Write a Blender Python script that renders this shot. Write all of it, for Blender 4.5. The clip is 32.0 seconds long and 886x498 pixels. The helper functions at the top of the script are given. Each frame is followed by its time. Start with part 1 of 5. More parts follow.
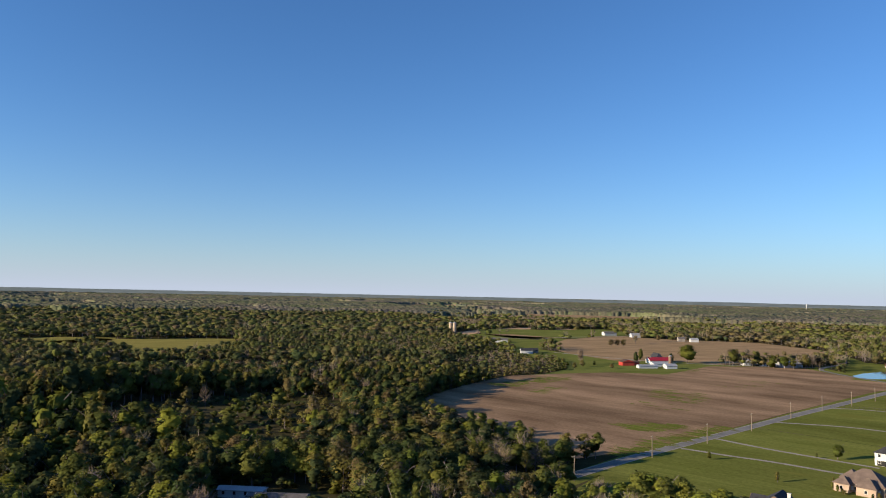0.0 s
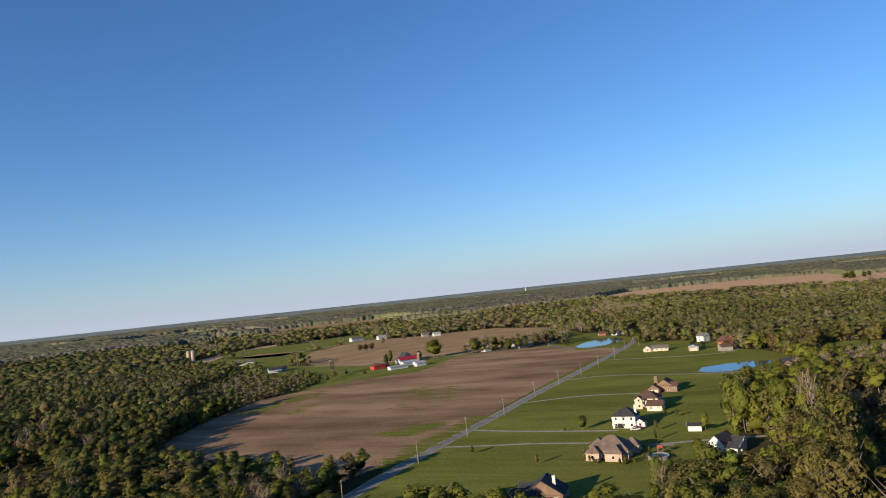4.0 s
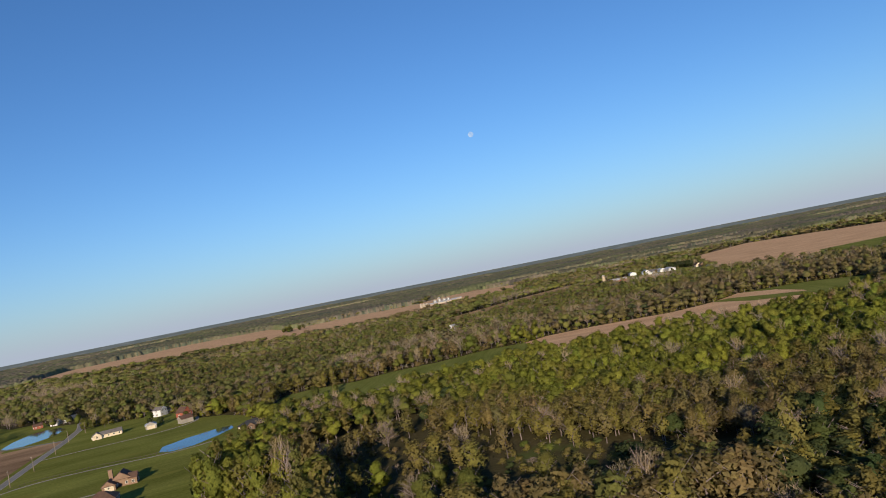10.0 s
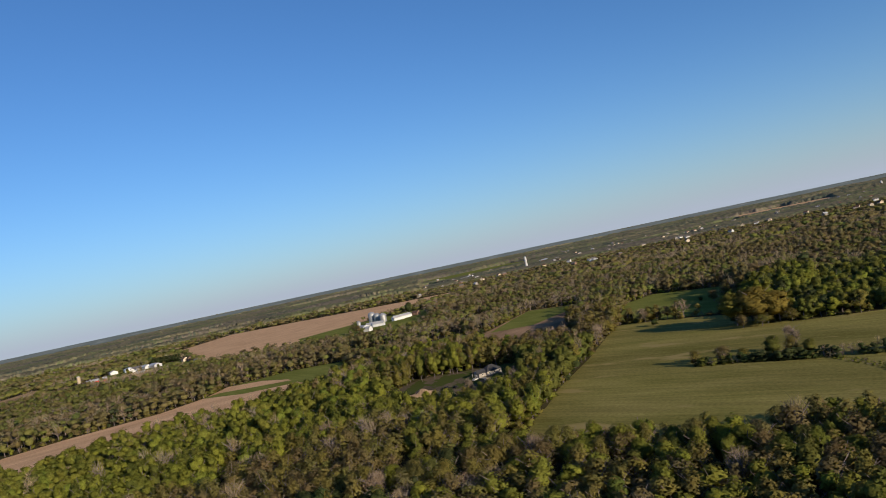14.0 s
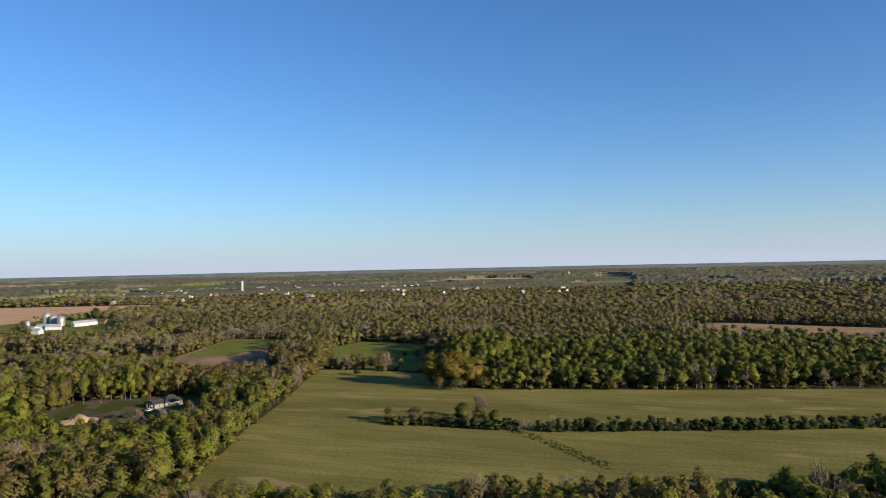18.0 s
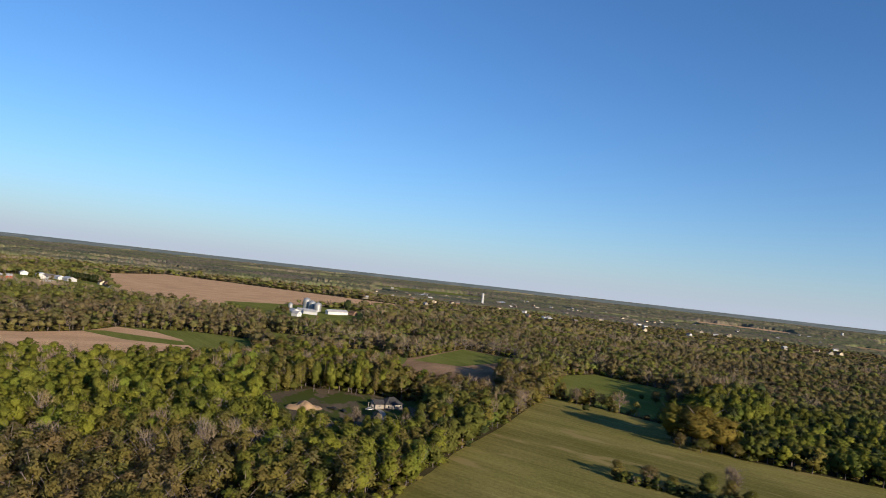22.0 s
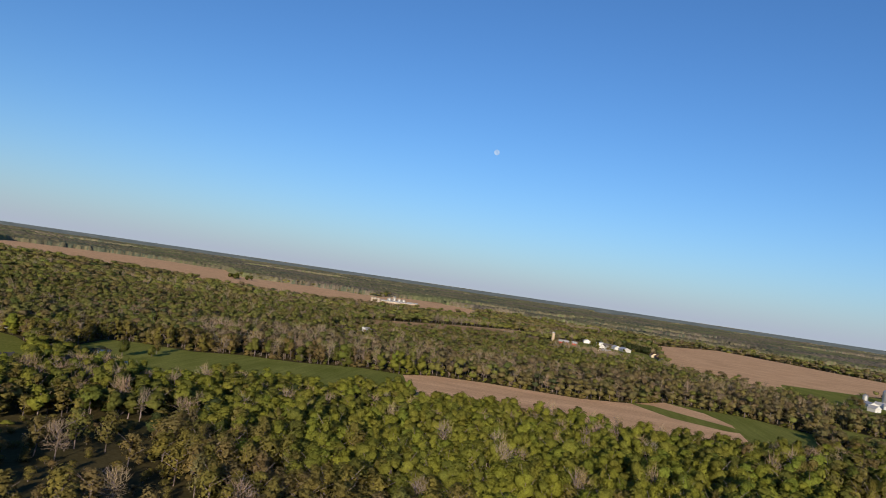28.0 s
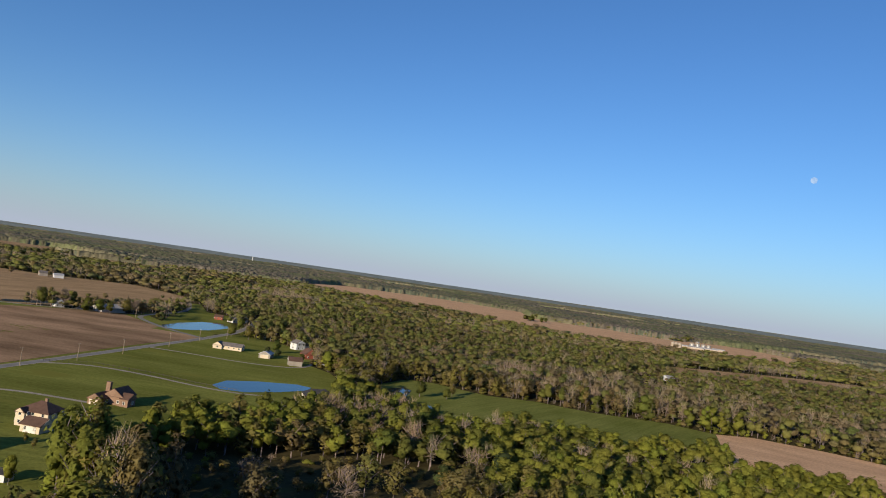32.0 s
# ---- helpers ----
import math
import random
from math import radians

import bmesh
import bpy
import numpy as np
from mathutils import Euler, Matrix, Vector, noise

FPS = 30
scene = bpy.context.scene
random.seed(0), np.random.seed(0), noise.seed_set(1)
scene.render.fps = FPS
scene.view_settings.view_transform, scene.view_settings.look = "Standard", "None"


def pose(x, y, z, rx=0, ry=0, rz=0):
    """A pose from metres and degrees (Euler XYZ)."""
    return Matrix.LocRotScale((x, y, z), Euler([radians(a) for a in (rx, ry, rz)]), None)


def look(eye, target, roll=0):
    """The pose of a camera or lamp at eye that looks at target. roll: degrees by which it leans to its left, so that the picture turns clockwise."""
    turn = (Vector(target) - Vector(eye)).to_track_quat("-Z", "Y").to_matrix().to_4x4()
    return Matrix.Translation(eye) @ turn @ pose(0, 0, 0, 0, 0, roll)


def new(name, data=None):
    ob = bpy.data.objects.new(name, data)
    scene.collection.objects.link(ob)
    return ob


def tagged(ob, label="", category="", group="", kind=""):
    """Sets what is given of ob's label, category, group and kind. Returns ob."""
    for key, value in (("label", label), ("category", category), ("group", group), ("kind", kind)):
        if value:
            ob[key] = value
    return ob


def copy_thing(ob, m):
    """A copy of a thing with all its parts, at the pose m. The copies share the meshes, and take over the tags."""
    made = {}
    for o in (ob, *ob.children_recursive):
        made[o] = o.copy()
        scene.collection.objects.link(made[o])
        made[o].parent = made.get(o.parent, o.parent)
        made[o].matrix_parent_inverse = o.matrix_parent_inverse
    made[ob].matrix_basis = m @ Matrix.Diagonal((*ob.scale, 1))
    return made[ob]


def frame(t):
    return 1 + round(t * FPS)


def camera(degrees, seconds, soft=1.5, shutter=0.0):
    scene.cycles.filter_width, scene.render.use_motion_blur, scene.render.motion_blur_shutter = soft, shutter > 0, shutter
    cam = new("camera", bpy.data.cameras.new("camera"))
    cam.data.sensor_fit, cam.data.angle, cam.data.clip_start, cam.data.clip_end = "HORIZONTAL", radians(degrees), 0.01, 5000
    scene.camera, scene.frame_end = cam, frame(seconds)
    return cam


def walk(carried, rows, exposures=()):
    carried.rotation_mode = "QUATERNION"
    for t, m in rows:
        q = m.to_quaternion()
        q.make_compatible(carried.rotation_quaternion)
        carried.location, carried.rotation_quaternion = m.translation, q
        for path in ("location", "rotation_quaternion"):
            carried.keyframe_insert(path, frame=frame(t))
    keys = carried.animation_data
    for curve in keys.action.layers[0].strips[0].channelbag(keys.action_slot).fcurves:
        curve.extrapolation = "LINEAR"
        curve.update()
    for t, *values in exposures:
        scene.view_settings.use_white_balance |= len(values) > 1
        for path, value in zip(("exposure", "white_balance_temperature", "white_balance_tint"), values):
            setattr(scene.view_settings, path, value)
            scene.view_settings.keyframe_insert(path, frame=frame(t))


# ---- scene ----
import itertools

cam = camera(63.99, 32.0, soft=1.0)
PATH = [
    (0.0, pose(0.0, 0.0, 69.0, 93.59, -1.26, 0.00)),
    (0.5, pose(-0.2, 3.1, 69.0, 93.62, 1.46, -2.72)),
    (1.0, pose(-0.4, 6.1, 69.0, 93.64, 3.11, -5.49)),
    (1.5, pose(-0.4, 8.8, 69.1, 93.67, 4.19, -8.25)),
    (2.0, pose(-0.2, 11.5, 69.3, 93.68, 4.86, -10.90)),
    (2.5, pose(0.2, 14.2, 69.5, 93.67, 5.25, -13.40)),
    (3.0, pose(0.7, 16.8, 69.7, 93.64, 5.49, -15.78)),
    (3.5, pose(1.4, 19.4, 69.9, 93.60, 5.60, -17.99)),
    (5.5, pose(4.9, 29.7, 70.8, 93.26, 6.89, -29.05)),
    (6.0, pose(6.2, 32.1, 70.8, 93.20, 6.79, -31.49)),
    (6.5, pose(7.8, 34.6, 70.8, 93.10, 7.22, -34.37)),
    (7.0, pose(9.6, 37.1, 70.9, 93.01, 7.76, -37.69)),
    (7.5, pose(11.5, 39.7, 70.9, 92.92, 8.13, -40.99)),
    (8.0, pose(13.5, 42.2, 70.8, 92.85, 8.47, -44.54)),
    (8.5, pose(15.5, 44.5, 70.7, 92.72, 9.40, -48.82)),
    (9.0, pose(17.6, 46.8, 70.8, 92.56, 10.41, -53.65)),
    (9.5, pose(19.8, 49.1, 71.0, 92.33, 11.08, -58.63)),
    (10.0, pose(22.2, 51.3, 71.5, 92.19, 11.16, -63.49)),
    (10.5, pose(24.9, 53.1, 71.9, 92.04, 11.22, -68.29)),
    (11.0, pose(27.6, 54.5, 72.3, 91.89, 11.31, -73.02)),
    (11.5, pose(30.1, 55.6, 72.6, 91.77, 11.33, -77.70)),
    (12.0, pose(32.4, 56.3, 72.9, 91.63, 11.49, -82.65)),
    (12.5, pose(34.6, 56.8, 73.2, 91.48, 11.92, -88.30)),
    (13.0, pose(36.8, 57.2, 73.5, 91.32, 12.18, -93.79)),
    (13.5, pose(39.0, 57.6, 74.0, 91.18, 12.13, -99.17)),
    (14.0, pose(41.3, 57.6, 74.3, 91.11, 11.96, -104.18)),
    (14.5, pose(43.5, 56.9, 74.8, 90.96, 12.53, -109.97)),
    (15.0, pose(45.7, 55.7, 75.1, 90.86, 12.43, -115.20)),
    (15.5, pose(48.0, 54.1, 75.2, 90.76, 12.40, -121.20)),
    (17.5, pose(57.7, 47.3, 74.8, 91.09, 2.76, -127.69)),
    (18.0, pose(60.4, 45.4, 74.7, 91.30, 1.20, -126.43)),
    (18.5, pose(63.4, 43.3, 74.6, 91.38, 0.79, -127.69)),
    (19.0, pose(66.8, 41.1, 74.6, 91.52, 0.03, -126.63)),
    (19.5, pose(70.4, 38.8, 74.6, 91.65, -0.57, -125.50)),
    (20.0, pose(74.3, 36.6, 74.5, 91.80, -2.92, -122.14)),
    (20.5, pose(78.6, 34.3, 74.4, 92.00, -5.16, -117.57)),
    (21.0, pose(83.1, 32.2, 74.2, 92.12, -5.87, -113.84)),
    (21.5, pose(87.8, 30.1, 73.9, 92.24, -6.22, -110.41)),
    (22.0, pose(92.5, 28.2, 73.5, 92.32, -6.41, -107.11)),
    (22.5, pose(97.0, 26.5, 73.2, 92.39, -6.70, -103.68)),
    (23.0, pose(101.1, 25.3, 73.1, 92.46, -6.94, -100.25)),
    (23.5, pose(105.1, 24.5, 73.2, 92.51, -7.47, -96.36)),
    (24.0, pose(109.0, 24.1, 73.2, 92.55, -8.12, -92.20)),
    (24.5, pose(112.9, 23.9, 73.2, 92.60, -8.35, -88.38)),
    (25.0, pose(116.9, 24.0, 73.1, 92.63, -8.38, -84.71)),
    (25.5, pose(120.8, 24.3, 72.9, 92.68, -8.61, -80.88)),
    (26.0, pose(124.3, 24.8, 72.6, 92.71, -8.81, -77.08)),
    (26.5, pose(127.6, 25.7, 72.6, 92.71, -8.83, -73.43)),
    (28.5, pose(139.6, 30.8, 73.4, 92.64, -8.12, -61.59)),
    (29.0, pose(142.9, 32.6, 73.7, 92.62, -7.96, -58.83)),
    (29.5, pose(146.3, 35.0, 74.1, 92.55, -8.06, -56.01)),
    (30.0, pose(150.0, 37.7, 74.5, 92.53, -7.95, -53.36)),
    (30.5, pose(153.5, 40.6, 74.4, 92.51, -8.23, -50.36)),
    (31.0, pose(156.9, 43.5, 74.1, 92.48, -8.92, -46.63)),
    (31.5, pose(160.0, 46.4, 73.6, 92.49, -9.04, -43.19)),
    (32.0, pose(163.0, 49.1, 72.9, 92.59, -8.30, -40.66)),
]
EXPOSURE = 1.02
walk(cam, [(t, m) for t, m in PATH], [(t, EXPOSURE + e) for t, e in ((0, 0.0), (3, -0.08), (6, -0.2), (9, -0.32), (13, -0.38), (15.5, -0.28), (18, -0.02), (20, -0.02), (23, -0.25), (26, -0.38), (29, -0.36), (32, -0.33))])

# ---- light ----
SUN_AZ, SUN_EL = 201.0, 14.8          # direction to the sun, degrees from +x, and height
sun_data = bpy.data.lights.new("sun", "SUN")
sun_data.energy, sun_data.angle, sun_data.color = 4.5, radians(0.6), (1.0, 0.81, 0.56)
sun = new("sun", sun_data)
sx, sy = math.cos(radians(SUN_AZ)) * math.cos(radians(SUN_EL)), math.sin(radians(SUN_AZ)) * math.cos(radians(SUN_EL))
sun.matrix_world = look((sx * 500, sy * 500, math.sin(radians(SUN_EL)) * 500), (0, 0, 0))
world = bpy.data.worlds.new("world")
scene.world = world
world.use_nodes = True
wn = world.node_tree.nodes
sky = wn.new("ShaderNodeTexSky")
sky.sky_type, sky.sun_disc = "NISHITA", False
sky.sun_elevation, sky.sun_rotation = radians(SUN_EL), radians(90 - SUN_AZ)
sky.altitude, sky.air_density, sky.dust_density, sky.ozone_density = 200, 1.0, 0.2, 2.0
wn["Background"].inputs[1].default_value = 0.052
balance = wn.new("ShaderNodeMix")      # the film's white is set for the low warm sun: its sky is bluer
balance.data_type, balance.blend_type = "RGBA", "MULTIPLY"
balance.inputs[0].default_value, balance.inputs[7].default_value = 1.0, (0.635, 1.06, 1.60, 1)
world.node_tree.links.new(sky.outputs[0], balance.inputs[6])
# pale ground haze along the whole horizon, thinning upwards
wl = world.node_tree.links
wtc, wsep, wabs, wmul, wexp, wmix = (wn.new("ShaderNode" + k) for k in ("TexCoord", "SeparateXYZ", "Math", "Math", "Math", "Mix"))
wabs.operation, wmul.operation, wexp.operation = "ABSOLUTE", "MULTIPLY", "EXPONENT"
wmul.inputs[1].default_value = -16.0
wl.new(wtc.outputs["Generated"], wsep.inputs[0])
wl.new(wsep.outputs[2], wabs.inputs[0])
wl.new(wabs.outputs[0], wmul.inputs[0])
wl.new(wmul.outputs[0], wexp.inputs[0])
wl.new(wexp.outputs[0], wmix.inputs[0])
wmix.data_type = "RGBA"
wmix.inputs[7].default_value = (5.2, 5.85, 7.1, 1)
wl.new(balance.outputs[2], wmix.inputs[6])
wl.new(wmix.outputs[2], wn["Background"].inputs[0])

# ---- plan ----
K = 1.15                       # metres to one unit of the plan
CX, CY, CH = 92.0, 46.0, 72.0  # middle of the flight, and its height
REACH = 3500.0                 # beyond this the land rises gently and closes up to the horizon


def land(x, y):
    """The place on the land for a place on a flat plan: far ground is drawn in and rises, at the same angle of sight."""
    dx, dy = x - CX, y - CY
    r = math.hypot(dx, dy)
    if r <= REACH:
        return (x, y, 0.0, 1.0)
    q = REACH + 1380.0 * (1 - math.exp(-(r - REACH) / 1380.0))
    return (CX + dx * q / r, CY + dy * q / r, CH * (1 - q / r), q / r)


def pts(text):
    """Plan points in metres from 'u,v u,v ...'."""
    out = []
    for p in text.split():
        u, v = (float(c) for c in p.rstrip("n").split(","))
        if p.endswith("n"):      # an edge behind trees: the open land goes on at their feet
            u, v = 105 + (u - 105) * 0.86, 35 + (v - 35) * 0.86
        out.append((u * K, v * K))
    return out


def inside(x, y, poly):
    hit = False
    j = len(poly) - 1
    for i in range(len(poly)):
        (xi, yi), (xj, yj) = poly[i], poly[j]
        if (yi > y) != (yj > y) and x < (xj - xi) * (y - yi) / (yj - yi) + xi:
            hit = not hit
        j = i
    return hit


def inside_np(X, Y, poly):
    hit = np.zeros(len(X), bool)
    j = len(poly) - 1
    for i in range(len(poly)):
        (xi, yi), (xj, yj) = poly[i], poly[j]
        if yi != yj:
            hit ^= ((yi > Y) != (yj > Y)) & (X < (xj - xi) * (Y - yi) / (yj - yi) + xi)
        j = i
    return hit


# ---- materials ----
def nodes_of(name, rough=0.9, metal=0.0):
    m = bpy.data.materials.new(name)
    m.use_nodes = True
    nt = m.node_tree
    b = nt.nodes["Principled BSDF"]
    b.inputs["Roughness"].default_value = rough
    b.inputs["Metallic"].default_value = metal
    b.inputs["Specular IOR Level"].default_value = 0.3
    return m, nt, b


def noise_node(nt, scale, detail=4.0, coord="Object", stretch=(1, 1, 1), turn=0.0):
    tc, mp, nz = nt.nodes.new("ShaderNodeTexCoord"), nt.nodes.new("ShaderNodeMapping"), nt.nodes.new("ShaderNodeTexNoise")
    mp.vector_type = "TEXTURE"      # turned first, so that a stretch runs along the turned axis
    mp.inputs["Scale"].default_value = tuple(1 / c for c in stretch)
    mp.inputs["Rotation"].default_value = (0, 0, turn)
    nz.inputs["Scale"].default_value, nz.inputs["Detail"].default_value = scale, detail
    nt.links.new(tc.outputs[coord], mp.inputs[0])
    nt.links.new(mp.outputs[0], nz.inputs[0])
    return nz.outputs[0]


def ramp(nt, fac, stops):
    r = nt.nodes.new("ShaderNodeValToRGB")
    while len(r.color_ramp.elements) < len(stops):
        r.color_ramp.elements.new(0.5)
    for e, (p, c) in zip(r.color_ramp.elements, stops):
        e.position, e.color = p, (*c, 1)
    nt.links.new(fac, r.inputs[0])
    return r.outputs[0]


def mixed(nt, kind, fac, a, b):
    x = nt.nodes.new("ShaderNodeMix")
    x.data_type, x.blend_type = "RGBA", kind
    for sock, v in ((x.inputs[0], fac), (x.inputs[6], a), (x.inputs[7], b)):
        if isinstance(v, (int, float)):
            sock.default_value = v
        elif isinstance(v, tuple):
            sock.default_value = (*v, 1)
        else:
            nt.links.new(v, sock)
    return x.outputs[2]


def plain(name, color, rough=0.8, metal=0.0, grain=1.5, vary=0.18, bump=0.0):
    """A surface with two scales of wear."""
    m, nt, b = nodes_of(name, rough, metal)
    lo, hi = tuple(c * (1 - vary) for c in color), tuple(min(1, c * (1 + vary)) for c in color)
    big = ramp(nt, noise_node(nt, grain * 0.25), [(0.3, lo), (0.7, hi)])
    fine = ramp(nt, noise_node(nt, grain * 4), [(0.3, (0.82, 0.82, 0.82)), (0.7, (1, 1, 1))])
    nt.links.new(mixed(nt, "MULTIPLY", 0.8, big, fine), b.inputs["Base Color"])
    if bump:
        bp = nt.nodes.new("ShaderNodeBump")
        bp.inputs["Strength"].default_value, bp.inputs["Distance"].default_value = bump, 0.05
        nt.links.new(noise_node(nt, grain * 6), bp.inputs["Height"])
        nt.links.new(bp.outputs[0], b.inputs["Normal"])
    return m


def field_mat(name, stops, patches, rows=0.0, turn=0.0, patch_scale=0.012, patch_at=0.6, grain=0.02, damp=0.0):
    """Farmland: colour at three scales, patches of another growth, drawn out rows."""
    m, nt, b = nodes_of(name, 1.0)
    b.inputs["Specular IOR Level"].default_value = 0.0
    base = ramp(nt, noise_node(nt, grain, 6, stretch=(1, 2.2, 1), turn=turn), stops)
    fine = ramp(nt, noise_node(nt, 0.6, 5), [(0.3, (0.80, 0.80, 0.80)), (0.7, (1.12, 1.12, 1.12))])
    c = mixed(nt, "MULTIPLY", 1.0, base, fine)
    if rows:
        streak = ramp(nt, noise_node(nt, 0.35, 3, stretch=(0.06, 1.0, 1), turn=turn), [(0.35, (1 - rows,) * 3), (0.65, (1 + rows * 0.5,) * 3)])
        c = mixed(nt, "MULTIPLY", 1.0, c, streak)
    if damp:      # broad darker bands of moist ground
        band = ramp(nt, noise_node(nt, 0.0125, 5, stretch=(0.45, 1.5, 1), turn=turn), [(0.40, (1 - damp,) * 3), (0.60, (1.06,) * 3)])
        c = mixed(nt, "MULTIPLY", 1.0, c, band)
    if patches:
        mask = ramp(nt, noise_node(nt, patch_scale, 5, stretch=(1, 2.5, 1), turn=turn), [(patch_at, (0, 0, 0)), (patch_at + 0.05, (1, 1, 1))])
        c = mixed(nt, "MIX", mask, c, patches)
    nt.links.new(c, b.inputs["Base Color"])
    bp = nt.nodes.new("ShaderNodeBump")
    bp.inputs["Strength"].default_value, bp.inputs["Distance"].default_value = 0.6, 0.25
    nt.links.new(noise_node(nt, 0.9, 4), bp.inputs["Height"])
    nt.links.new(bp.outputs[0], b.inputs["Normal"])
    return m


def leaf_mat(name, color, through_light=0.50, mottle=0.13, puff=True):
    """Foliage: each spray has its own shade, each tree its own tint, leaf tufts stand in relief; some light comes through."""
    m = bpy.data.materials.new(name)
    m.use_nodes = True
    nt = m.node_tree
    for n in list(nt.nodes):
        nt.nodes.remove(n)
    out, mix = nt.nodes.new("ShaderNodeOutputMaterial"), nt.nodes.new("ShaderNodeMixShader")
    df, tr = nt.nodes.new("ShaderNodeBsdfDiffuse"), nt.nodes.new("ShaderNodeBsdfTranslucent")
    geo, info, att = nt.nodes.new("ShaderNodeNewGeometry"), nt.nodes.new("ShaderNodeObjectInfo"), nt.nodes.new("ShaderNodeAttribute")
    att.attribute_name = "tint"
    add, frac = nt.nodes.new("ShaderNodeMath"), nt.nodes.new("ShaderNodeMath")
    add.operation, frac.operation = "ADD", "FRACT"
    nt.links.new(att.outputs["Fac"], add.inputs[0])
    nt.links.new(info.outputs["Random"], add.inputs[1])
    nt.links.new(add.outputs[0], frac.inputs[0])
    r, g, b = color
    tree = ramp(nt, frac.outputs[0], [(0.0, (r * 0.80, g * 0.84, b * 0.9)), (0.3, (r * 1.06, g * 0.97, b)), (0.55, (r, g, b)), (0.8, (r * 1.14, g * 1.10, b * 0.92)), (1.0, (r * 0.90, g * 1.04, b))])
    clump = ramp(nt, geo.outputs["Random Per Island"], [(0.0, (1 - mottle,) * 3), (1.0, (1 + mottle, 1 + mottle, 1 + mottle * 0.8))])
    c = mixed(nt, "MULTIPLY", 1.0, tree, clump)
    tuft = noise_node(nt, 1.6, 3.0)
    c = mixed(nt, "MULTIPLY", 1.0, c, ramp(nt, tuft, [(0.3, (0.80, 0.80, 0.80)), (0.7, (1.16, 1.16, 1.12))]))
    nt.links.new(c, df.inputs[0])
    nt.links.new(c, tr.inputs[0])
    if puff:      # leaves of one bough share its rounded lie
        lie, turn_lie = nt.nodes.new("ShaderNodeAttribute"), nt.nodes.new("ShaderNodeVectorTransform")
        lie.attribute_name = "lie"
        turn_lie.vector_type, turn_lie.convert_from, turn_lie.convert_to = "NORMAL", "OBJECT", "WORLD"
        nt.links.new(lie.outputs["Vector"], turn_lie.inputs[0])
        bp = nt.nodes.new("ShaderNodeBump")
        bp.inputs["Strength"].default_value, bp.inputs["Distance"].default_value = 0.35, 0.3
        nt.links.new(tuft, bp.inputs["Height"])
        nt.links.new(turn_lie.outputs[0], bp.inputs["Normal"])
        nt.links.new(bp.outputs[0], df.inputs["Normal"])
        nt.links.new(bp.outputs[0], tr.inputs["Normal"])
    mix.inputs[0].default_value = through_light
    nt.links.new(df.outputs[0], mix.inputs[1])
    nt.links.new(tr.outputs[0], mix.inputs[2])
    nt.links.new(mix.outputs[0], out.inputs[0])
    return m


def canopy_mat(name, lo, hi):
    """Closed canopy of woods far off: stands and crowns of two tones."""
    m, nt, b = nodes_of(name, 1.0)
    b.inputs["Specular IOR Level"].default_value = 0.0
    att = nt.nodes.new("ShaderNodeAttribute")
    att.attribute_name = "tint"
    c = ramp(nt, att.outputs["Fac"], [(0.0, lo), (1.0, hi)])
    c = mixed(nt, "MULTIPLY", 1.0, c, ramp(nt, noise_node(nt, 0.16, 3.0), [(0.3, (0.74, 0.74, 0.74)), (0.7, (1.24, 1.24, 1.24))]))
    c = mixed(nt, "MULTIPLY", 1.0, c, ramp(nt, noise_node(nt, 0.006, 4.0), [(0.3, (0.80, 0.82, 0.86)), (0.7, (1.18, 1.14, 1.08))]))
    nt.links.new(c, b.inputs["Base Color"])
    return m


LEAVES = [
    leaf_mat("leaf_spring_green", (0.204, 0.224, 0.048)),
    leaf_mat("leaf_green", (0.142, 0.160, 0.045)),
    leaf_mat("leaf_dark_green", (0.076, 0.100, 0.044)),
    leaf_mat("leaf_olive_bud", (0.204, 0.186, 0.064)),
    leaf_mat("leaf_tan_bud", (0.204, 0.168, 0.084)),
    leaf_mat("twig_grey", (0.200, 0.165, 0.125), 0.0, 0.25, puff=False),
    plain("bark", (0.163, 0.135, 0.140), 0.95, grain=3, vary=0.3),
]
BARK = 6
HAZED_LEAVES = [      # same growth in the woods further back: thin budding crowns greyed with painted haze
    leaf_mat("hazed_spring_green", (0.208, 0.226, 0.074), mottle=0.08),
    leaf_mat("hazed_green", (0.176, 0.194, 0.072), mottle=0.08),
    leaf_mat("hazed_dark_green", (0.110, 0.132, 0.066), mottle=0.08),
    leaf_mat("hazed_olive_bud", (0.214, 0.194, 0.092), mottle=0.08),
    leaf_mat("hazed_tan_bud", (0.214, 0.182, 0.112), mottle=0.08),
    leaf_mat("hazed_twig", (0.190, 0.160, 0.122), 0.0, 0.1, puff=False),
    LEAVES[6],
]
FAR_LEAVES = [      # distant woods: thin, blended crowns, with the haze of distance in their colour
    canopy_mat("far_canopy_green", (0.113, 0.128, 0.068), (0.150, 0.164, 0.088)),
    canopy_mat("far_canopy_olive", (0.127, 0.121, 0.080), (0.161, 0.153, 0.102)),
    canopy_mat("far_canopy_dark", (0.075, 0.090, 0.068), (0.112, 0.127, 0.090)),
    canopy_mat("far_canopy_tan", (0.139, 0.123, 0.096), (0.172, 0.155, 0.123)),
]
M_GROUND = field_mat("woodland_floor", [(0.3, (0.043, 0.041, 0.019)), (0.7, (0.085, 0.072, 0.038))], (0.075, 0.09, 0.03), patch_at=0.62)
M_SOIL = field_mat("bare_soil", [(0.3, (0.200, 0.131, 0.080)), (0.5, (0.30, 0.200, 0.124)), (0.75, (0.38, 0.256, 0.160))], (0.095, 0.105, 0.025), 0.10, -0.75, 0.02, 0.69, damp=0.34)
